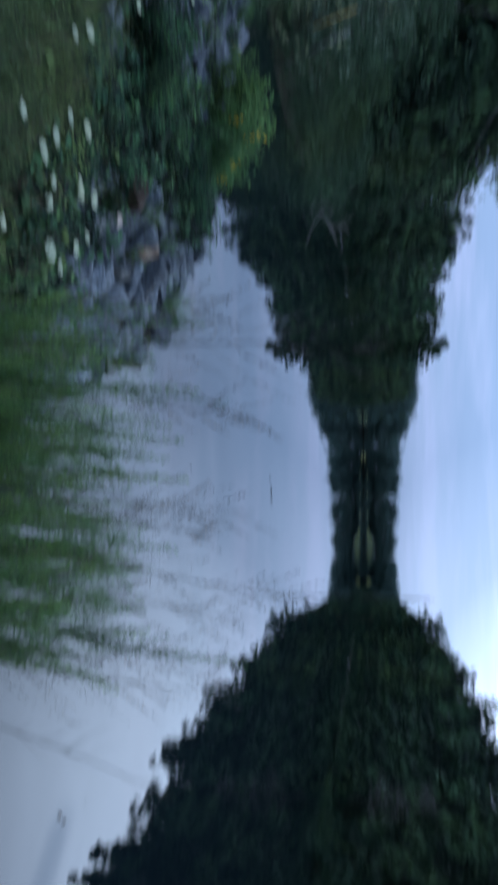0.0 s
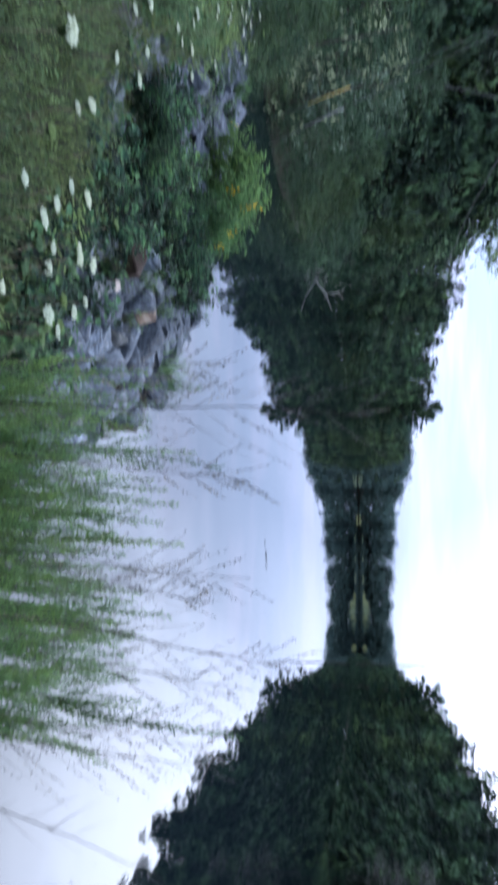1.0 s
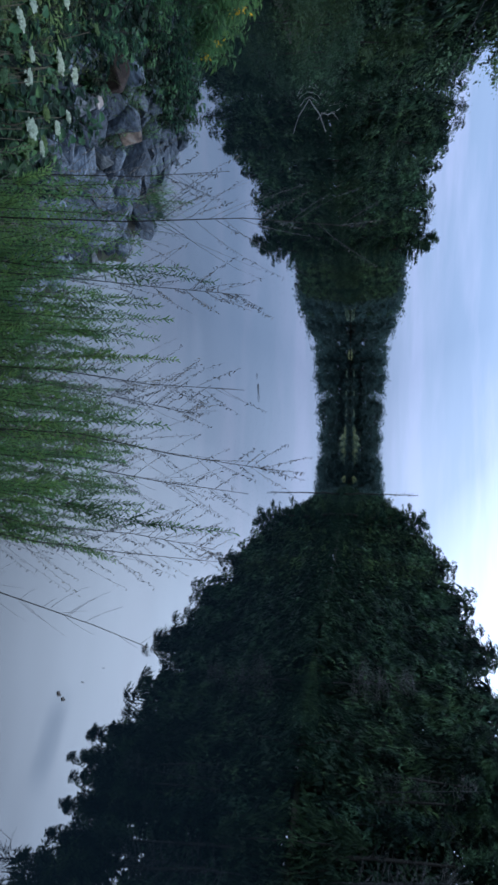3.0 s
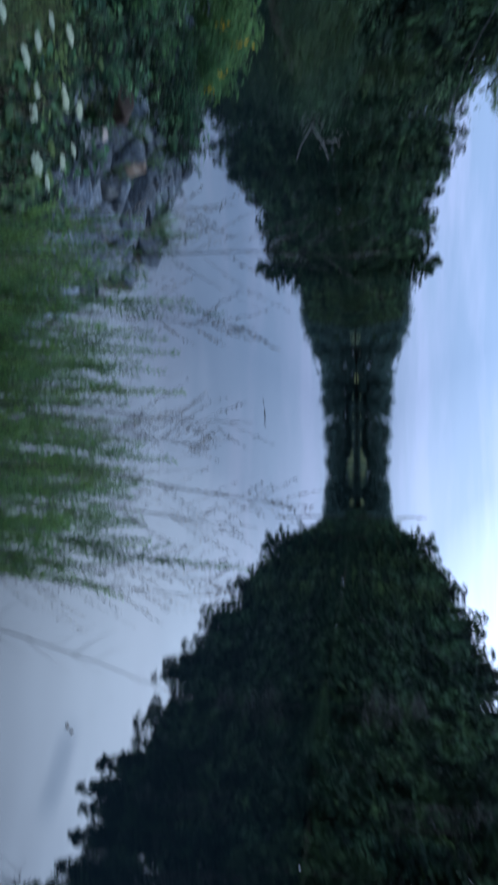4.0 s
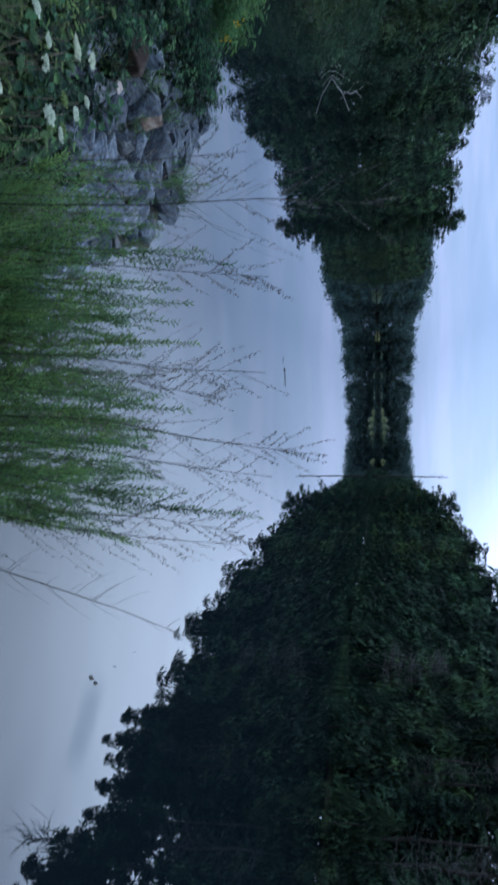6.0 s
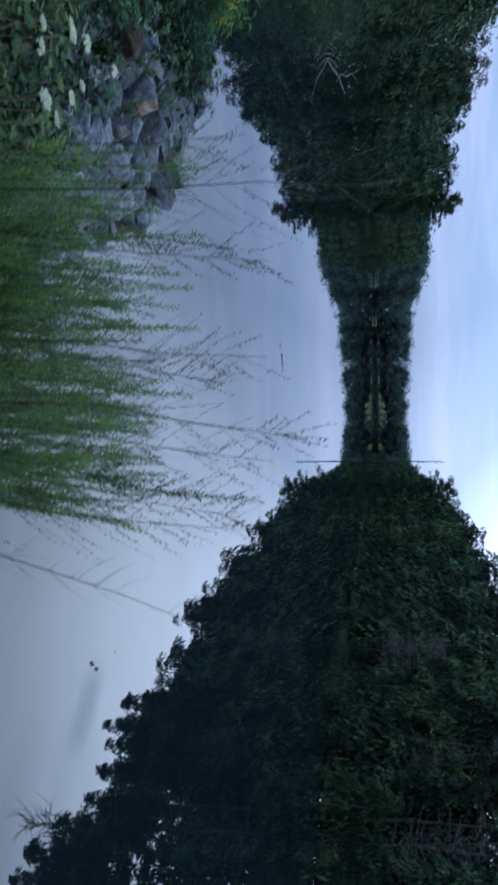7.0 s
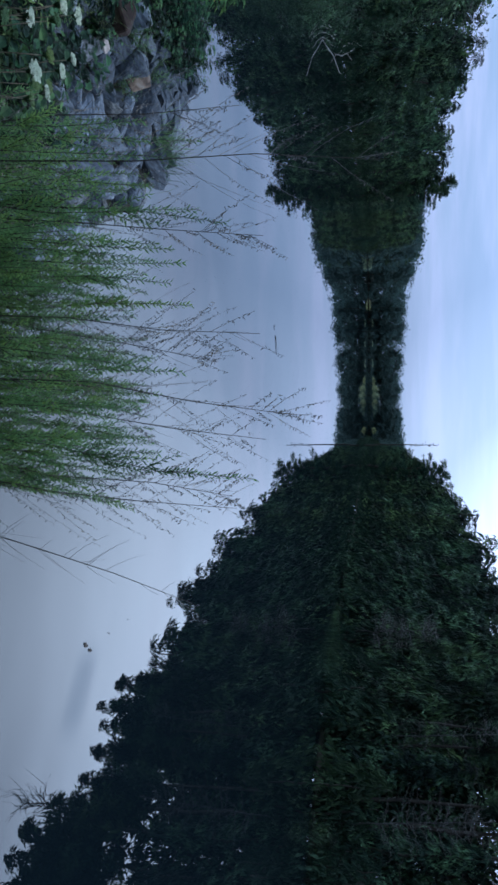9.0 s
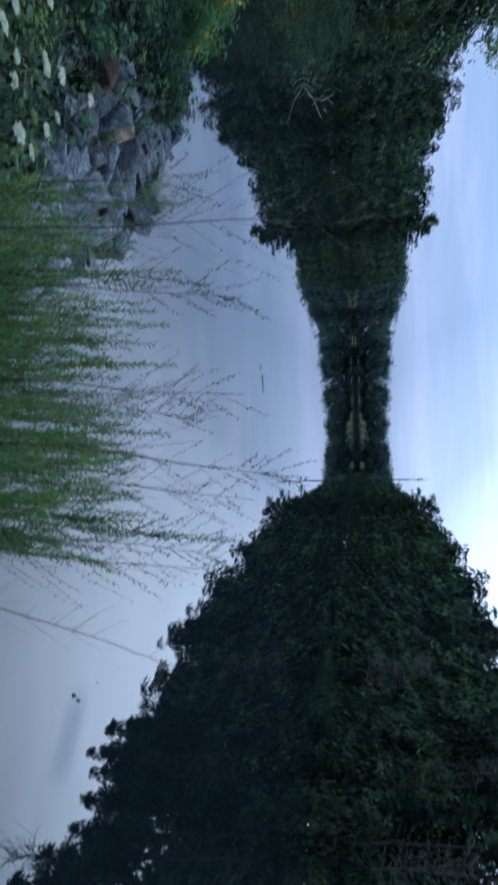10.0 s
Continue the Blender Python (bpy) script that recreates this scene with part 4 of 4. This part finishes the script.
def build_bank_plants():
    rng = np.random.default_rng(9)
    near = [(-1.93, 2.24, 2.02), (-2.93, 3.61, 1.86), (-2.18, 3.29, 1.62), (-1.96, 3.07, 1.65), (-2.18, 3.41, 1.7), (-1.97, 3.76, 1.55), (-1.79, 3.62, 1.52),
            (-2.13, 4.57, 1.45), (-1.48, 3.97, 1.42), (-1.76, 4.07, 1.46), (-2.98, 3.83, 1.6), (-3.2, 4.16, 1.62), (-3.41, 4.25, 1.6), (-2.94, 4.1, 1.65),
            (-3.15, 4.32, 1.66), (-2.23, 3.85, 1.58), (-1.7, 3.22, 1.6), (-1.54, 3.08, 1.6), (-1.34, 3.06, 1.6), (-1.38, 3.36, 1.6), (-1.55, 3.5, 1.62), (-1.2, 3.3, 1.6)]
    for i, (x, y, z) in enumerate(near):
        plant_umbel(i + (1 if i == 0 else 0), x, y, z, rng.uniform(-8, 8), rng.uniform(0, 360))
    for i in range(18):
        x, y = polar(rng.uniform(-31, -17.5), rng.uniform(3.1, 4.5))
        plant_umbel((3, 2, 3, 0)[i % 4], x, y, rng.uniform(1.3, 1.62), rng.uniform(-10, 10), rng.uniform(0, 360))
    for i in range(110):
        a, d = rng.uniform(-47, -36), rng.uniform(6.5, 12)
        x, y = polar(a, d)
        plant_umbel(i, x, y, float(ground_height([(x, y)])[0]) + rng.uniform(0.55, 1.0), rng.uniform(-8, 8), rng.uniform(0, 360))
    for i, (x, y, s) in enumerate([(-1.75, 4.4, 0.8), (-1.95, 4.9, 0.9), (-1.5, 4.75, 0.75), (-1.7, 5.4, 0.85), (-2.3, 5.6, 0.95), (-2.9, 5.7, 1.0), (-3.3, 6.2, 1.0), (-3.9, 6.6, 1.0),
                                   (-4.2, 7.4, 0.9), (-4.2, 8.5, 0.8), (-3.2, 5.3, 0.9), (-1.2, 4.4, 0.7), (-5.4, 10.7, 0.8), (-4.5, 9.2, 0.8), (-3.0, 4.9, 0.8),
                                   (-4.9, 11.6, 0.8), (-5.1, 12.0, 0.7), (-4.3, 10.2, 1.0), (-4.5, 10.8, 1.1), (-4.1, 11.0, 0.9), (-3.9, 10.3, 0.8), (-1.3, 5.6, 0.6), (-3.5, 6.9, 0.9), (-3.9, 7.7, 0.9), (-3.6, 7.9, 0.8), (-4.0, 8.9, 0.9), (-3.7, 8.6, 0.8), (-3.9, 9.5, 0.9),
                                   (-3.1, 5.5, 0.9), (-3.5, 6.1, 1.0), (-3.3, 6.6, 0.9), (-3.8, 6.3, 1.0), (-3.7, 7.0, 1.0), (-4.0, 7.2, 1.1), (-4.3, 6.9, 1.0), (-4.2, 7.9, 1.0), (-4.5, 7.6, 1.1),
                                   (-4.6, 8.4, 1.0), (-2.8, 5.2, 0.8), (-4.3, 6.3, 1.0), (-4.8, 7.2, 1.0), (-2.5, 5.0, 0.8)]):
        plant_herb(("lace%d" if i > 4 and i % 2 else "dock%d") % (i % 3), x, y, s, 77 * i, "broad-leaved weeds on the bank")
    for i, (x, y, s) in enumerate([(-5.0, 10.2, 1.0), (-5.5, 10.6, 1.1), (-5.9, 11.3, 1.0), (-4.7, 9.8, 0.8), (-6.2, 10.7, 0.9), (-5.3, 11.2, 0.8), (-8.0, 12.9, 0.35), (-9.2, 13.6, 0.4)]):
        plant_herb("lime%d" % (i % 3), x, y, s, 61 * i, "flowering weeds by the cove")
    k = 0
    while k < 14:
        x, y = rng.uniform(-2.0, -0.9), rng.uniform(3.9, 5.5)
        d = float(shore_distance(np.array([(x, y)]))[0])
        if 1.9 < d < 4.6:
            plant_herb("dock%d" % (k % 3), x, y, rng.uniform(0.55, 0.95), rng.uniform(0, 360), "broad-leaved weeds on the bank")
            k += 1
    k = 0
    while k < 70:
        az, d = rng.uniform(-46, -25), rng.uniform(3.3, 6.2)
        if math.hypot((az + 35) / 11, (d - 4.6) / 1.7) < 1:
            plant_herb("soft%d" % (k % 3), *polar(az, d), rng.uniform(0.6, 1.0), rng.uniform(0, 360), "feathery weeds on the bank")
            k += 1
    k = 0
    while k < 120:
        x, y = polar(rng.uniform(-50, -33), rng.uniform(6.3, 12.5))
        d = float(shore_distance(np.array([(x, y)]))[0])
        az = math.degrees(math.atan2(x, y))
        if d > (4.2 if az > -38.5 else 1.6):
            plant_herb("tall%d" % (k % 3), x, y, rng.uniform(0.55, 1.0), rng.uniform(0, 360), "tall weeds by the pole")
            k += 1
    k = 0
    while k < 30:
        x, y = rng.uniform(-9, -2.6), rng.uniform(5.2, 13)
        d = float(shore_distance(np.array([(x, y)]))[0])
        if 1.2 < d < 4.2:
            plant_herb(("dock%d", "weed%d")[k % 2] % (k % 3), x, y, rng.uniform(0.4, 0.75), rng.uniform(0, 360), "weeds between the stones")
            k += 1
    k = 0
    while k < 150:
        x, y = rng.uniform(-13, -1.2), rng.uniform(2.2, 15)
        d = float(shore_distance(np.array([(x, y)]))[0])
        if d > (2.3 if y < 5.4 else 3.2 if x > -3.6 else 4.1) and math.hypot(x, y) > 3.4:
            plant_herb("weed%d" % (k % 3), x, y, rng.uniform(0.7, 1.2), rng.uniform(0, 360), "fine-leaved weeds on the bank")
            k += 1


def blades(rng, foot, height, width=0.005, bend=0.3):
    """Grass blades of two joints each."""
    n = len(foot)
    a = rng.uniform(0, 2 * math.pi, n)
    side = np.stack([np.cos(a), np.sin(a), np.zeros(n)], 1) * width * rng.uniform(0.6, 1.4, (n, 1))
    lean = rng.normal(size=(n, 3)) * bend
    lean[:, 2] = 0
    h = (height * rng.uniform(0.5, 1.2, n))[:, None]
    up = np.array([0, 0, 1.0])
    mid = foot + (up * 0.55 + lean * 0.3) * h
    tip = foot + (up * 0.95 + lean) * h
    v = np.stack([foot - side, foot + side, mid + side * 0.8, mid - side * 0.8, tip], 1).reshape(-1, 3)
    f = []
    for i in range(n):
        b = 5 * i
        f += [(b, b + 1, b + 2, b + 3), (b + 3, b + 2, b + 4)]
    return v, f


def build_grass():
    rng = np.random.default_rng(12)
    n = 120000
    r = 2.0 + 22 * rng.uniform(0, 1, n) ** 1.6
    a = np.radians(rng.uniform(-58, 2, n))
    p = np.stack([r * np.sin(a), r * np.cos(a)], 1)
    d = shore_distance(p)
    keep = (d > np.where((p[:, 0] > -3.6) | (p[:, 1] < 5.6), 2.3, 4.3) + rng.normal(size=n) * 0.5)
    keep &= ~((p[:, 0] < -4.5) & (d < 4.6) & (p[:, 1] > 5.8))
    keep &= ~((p[:, 0] > -1.0) & (p[:, 1] < 1.6))
    keep &= ~((p[:, 0] > -3.0) & (p[:, 1] > 3.7) & (rng.uniform(size=n) < 0.75))
    p = p[keep][:52000]
    n = 26000
    r, a = 16 * np.sqrt(rng.uniform(0.01, 1, n)), rng.uniform(0, 2 * math.pi, n)
    w = np.stack([r * np.sin(a), r * np.cos(a)], 1)
    w = w[(shore_distance(w) > 2.6) & ~((w[:, 1] > 1.0) & (w[:, 0] < 1.0))]
    p = np.concatenate([p, w])
    q = np.column_stack([p, ground_height(p) - 0.02])
    patch = 0.62 + 0.3 * np.sin(p[:, 0] * 1.1 + 1) * np.sin(p[:, 1] * 0.9)
    v, f = blades(rng, q, 0.2 + 0.24 * patch, 0.0019, 0.75)
    tagged(part("bank_grass", make_mesh("bank_grass", v, f), GRASS), "long dry-tipped meadow grass covering the bank", "grass", kind="stuff")
    # a rush clump at the waterline
    foot = np.array([-2.75, 10.2, 0.12]) + rng.normal(size=(170, 3)) * np.array([0.16, 0.13, 0.0])
    v, f = blades(rng, foot, np.full(170, 0.6), 0.004, 0.4)
    root = part("rush_clump", make_mesh("rush_clump", v, f), LEAF_MEADOW)
    tagged(root, "soft green rush clump at the waterline", "plant")


# ---- tall shoots before the lake ----
def shoot_leaves(rng, line, start, step, length, out):
    """Narrow leaves set spirally along a stem, from the share start upwards."""
    seg = np.linalg.norm(np.diff(line, axis=0), axis=1)
    along = np.concatenate([[0], np.cumsum(seg)])
    total = along[-1]
    s = np.arange(start * total, total, step)
    if not len(s):
        return
    p = np.stack([np.interp(s, along, line[:, k]) for k in range(3)], 1)
    e = np.minimum(s + 0.02, total)
    d = np.stack([np.interp(e, along, line[:, k]) for k in range(3)], 1) - p
    d[-1] = d[-2] if len(d) > 1 else (0, 0, 1)
    d /= np.linalg.norm(d, axis=1)[:, None] + 1e-9
    a = np.arange(len(s)) * 2.4 + rng.uniform(0, 6)
    u = np.cross(d, [[0.3, 1.0, 0.2]])
    u /= np.linalg.norm(u, axis=1)[:, None]
    w = np.cross(d, u)
    r = u * np.cos(a)[:, None] + w * np.sin(a)[:, None]
    way = d * rng.uniform(0.55, 0.95, (len(s), 1)) + r * rng.uniform(0.55, 0.9, (len(s), 1)) + rng.normal(size=(len(s), 3)) * 0.12
    way /= np.linalg.norm(way, axis=1)[:, None]
    side = np.cross(way, rng.normal(size=(len(s), 3)))
    side /= np.linalg.norm(side, axis=1)[:, None]
    L = (length * rng.uniform(0.7, 1.25, len(s)) * (1 - 0.35 * s / total))[:, None]
    lift = np.cross(side, way) * L * 0.08
    out.append(np.stack([p, p + way * L * 0.45 + side * L * 0.125 + lift, p + way * L, p + way * L * 0.45 - side * L * 0.125 + lift], 1).reshape(-1, 3))


def arc(rng, a, d, length, n=5, rise=0.3):
    """A twig that leaves a along d and bends upwards."""
    p = [np.asarray(a, float)]
    d = np.asarray(d, float)
    for _ in range(n - 1):
        d = d + np.array([0, 0, rise / n]) + rng.normal(size=3) * 0.025
        d = d / np.linalg.norm(d)
        p.append(p[-1] + d * length / (n - 1))
    return np.array(p)


def sprig(rng, a, d, length, bare, parent, pods=True):
    """A side twig with its leaves, or with its row of dry pods, as one part."""
    tw = arc(rng, a, d / np.linalg.norm(d), length, 6, 0.55 if bare else 0.5)
    t = Tubes(3)
    t.add(tw, 0.0008 if bare else 0.0015, 0.0003)
    v, f = [np.array(t.v)], list(t.f)
    nw = len(f)
    extra = []
    if bare:
        k = int(rng.integers(14, 26)) if pods and rng.uniform() < 0.85 else 0
        for u in np.linspace(0.3, 1, k):
            q = np.array([np.interp(u * 5, range(6), tw[:, j]) for j in range(3)])
            w = np.array([rng.normal() * 0.5 + 0.3, rng.normal() * 0.5, -0.5 + rng.normal() * 0.4])
            w /= np.linalg.norm(w)
            n2 = np.cross(w, rng.normal(size=3))
            n2 /= np.linalg.norm(n2)
            h = rng.uniform(0.008, 0.015)
            extra.append(np.stack([q, q + w * h * 0.5 + n2 * h * 0.13, q + w * h, q + w * h * 0.5 - n2 * h * 0.13]))
    else:
        shoot_leaves(rng, tw, 0.05, 0.005, 0.029, extra)
    if extra:
        e = np.concatenate(extra)
        f += [[len(t.v) + 4 * i + j for j in range(4)] for i in range(len(e) // 4)]
        v.append(e)
    me = make_mesh("side_twig", np.concatenate(v), f)
    me.materials.append(TWIG if bare else STEM)
    me.materials.append(SEEDPOD if bare else LEAF_SHOOT)
    me.polygons.foreach_set("material_index", [0] * nw + [1] * (len(me.polygons) - nw))
    tagged(part("side_twig", me, TWIG if bare else STEM, parent), kind="stuff")


def shoot(rng, tip, lean, bare, pods=True, nod=0.0):
    """One plant: a wand from the ground to its tip, with side twigs, leaves and, on old wands, dry pods."""
    tip = np.asarray(tip, float)
    g = float(ground_height([(tip[0], tip[1])])[0])
    drop = tip[2] - g
    foot = np.array([tip[0] - lean[0] * drop, tip[1] - lean[1] * drop, 0])
    foot[2] = float(ground_height([(foot[0], foot[1])])[0]) - 0.03
    root = new("dry_seeding_wand" if bare else "leafy_shoot")
    line = bent(rng, (0, 0, 0), tip - foot, 7, 0.005)
    line[:, 2] += nod * np.sin(math.pi * np.linspace(0, 1, 7))
    total = np.linalg.norm(tip - foot)
    wood, lv = Tubes(5), []
    wood.add(line, 0.0042 if bare else 0.0036, 0.0008)
    part("stem", wood.mesh("stem"), STEM, root, "thin dark stem")
    if bare and pods:
        shoot_leaves(rng, line[:5], 0.3, 0.009, 0.034, lv)
    elif not bare:
        shoot_leaves(rng, line, 0.2, 0.0043, 0.031, lv)
    if lv:
        v = np.concatenate(lv)
        tagged(part("leaves", make_mesh("leaves", v, quads(v)), LEAF_SHOOT, root, "narrow green leaves"), kind="stuff")
    for _ in range(int(rng.integers(46, 58) * (1 if pods else 0.6)) if bare else int(rng.integers(9, 15))):
        s = rng.uniform(0.42, 0.98) if bare else rng.uniform(0.2, 0.88)
        a = np.array([np.interp(s * 6, range(7), line[:, k]) for k in range(3)])
        t = rng.uniform(0, 2 * math.pi)
        d = np.array([math.cos(t) * 0.6, math.sin(t) * 0.6, 0.62 if bare else 1.2])
        L = total * (rng.uniform(0.08, 0.3) * (1.3 - s) if bare else rng.uniform(0.08, 0.2) * (1.3 - s))
        sprig(rng, a, d, L if pods or not bare else L * 0.75, bare, root, pods)
    root.location = foot
    return tagged(root, "tall dry wand with dark hanging seed pods" if bare else "slender green shoot with narrow upright leaves", "shoot", "dry wands by the lake" if bare else "leafy shoots by the lake")


GREEN_TIPS = [((-0.38, 2.4, 2.55), 0.11), ((-0.31, 2.41, 2.38), 0.07), ((-0.27, 2.42, 2.41), 0.02), ((-0.21, 2.42, 2.37), 0.05), ((-0.15, 2.53, 2.41), 0.02),
              ((0.06, 2.34, 2.42), 0.02), ((0.37, 2.27, 2.64), 0.15), ((-0.19, 2.63, 2.16), 0.05), ((0.13, 2.39, 2.34), 0.1), ((-0.12, 2.53, 2.22), 0.02),
              ((0.47, 2.3, 2.27), 0.3), ((0.18, 2.54, 2.16), 0.05), ((-0.03, 2.64, 2.12), 0.03), ((0.33, 2.42, 2.31), 0.06), ((-0.44, 2.49, 2.45), 0.06),
              ((-0.54, 2.26, 2.44), 0.1), ((-0.66, 2.54, 2.45), 0.09), ((-0.64, 2.24, 2.35), 0.02), ((0.26, 2.33, 2.2), 0.06), ((0.44, 2.51, 2.15), 0.17)]
BARE_TIPS = [((-0.495, 2.22, 3.0), 0.05), ((-0.05, 2.39, 2.65), 0.075), ((0.19, 2.33, 2.76), 0.12), ((0.27, 2.43, 2.66), 0.12), ((0.48, 2.4, 2.57), 0.11),
             ((0.75, 2.29, 2.45), 0.29), ((-0.34, 2.41, 2.66), 0.11), ((-0.69, 2.32, 2.61), -0.01), ((0.46, 2.51, 2.54), 0.13), ((0.03, 2.49, 2.5), 0.2)]


def build_shoots():
    rng = np.random.default_rng(21)
    made = [shoot(rng, tip, (lean, 0.0), False) for tip, lean in GREEN_TIPS]
    for tip, lean in BARE_TIPS:
        shoot(rng, tip, (lean, 0.0), True, lean < 0.25, 0.06 if lean > 0.25 else 0.0)
    for i in range(130):
        az = rng.uniform(-17.5, 7.5)
        d = rng.uniform(2.15, 3.4)
        x, y = polar(az, d)
        z = 3.0 - d * math.tan(radians(rng.uniform(15.5, 24)))
        like = made[i % len(made)]
        g = float(ground_height([(x, y)])[0]) - 0.03
        tall = GREEN_TIPS[i % len(made)][0][2] - like.location[2]
        s = max(0.45, (z - g) / tall)
        copy_thing(like, pose(x, y, g, rng.normal() * 4, rng.normal() * 4, rng.uniform(-40, 40)) @ Matrix.Diagonal((1, 1, s, 1)))


# ---- afloat ----
def build_floating():
    rng = np.random.default_rng(31)
    for a, b, r in (((-1.0, 24.0, 0.006), (-0.45, 24.2, 0.008), 0.011), ((-1.3, 23.7, 0.004), (-1.12, 23.72, 0.004), 0.007)):
        t = Tubes(6)
        t.add(bent(rng, a, b, 5, 0.02), r, r * 0.4)
        tagged(part("floating_stick", t.mesh("floating_stick"), BARK), "thin dark stick floating on still water", "stick")
    for x, y, s, turn in ((2.84, 7.7, 0.1, 0.9), (2.95, 7.82, 0.085, 1.1), (2.97, 8.45, 0.035, 0.4), (3.05, 9.2, 0.02, 0.2)):
        way = np.array([math.cos(turn), math.sin(turn), 0])
        side = np.array([-way[1], way[0], 0]) * 0.3
        q = np.array([x, y, 0.006])
        v = [q, q + (way * 0.5 + side) * s, q + way * s + (0, 0, 0.012), q + (way * 0.5 - side) * s]
        tagged(part("floating_leaf", make_mesh("floating_leaf", v, [(0, 1, 2, 3)]), STEM), "dark dead leaf floating on the water", "leaf")


build_sedge()
build_floating()
build_shoots()
build_bank_plants()
build_grass()
build_riprap()
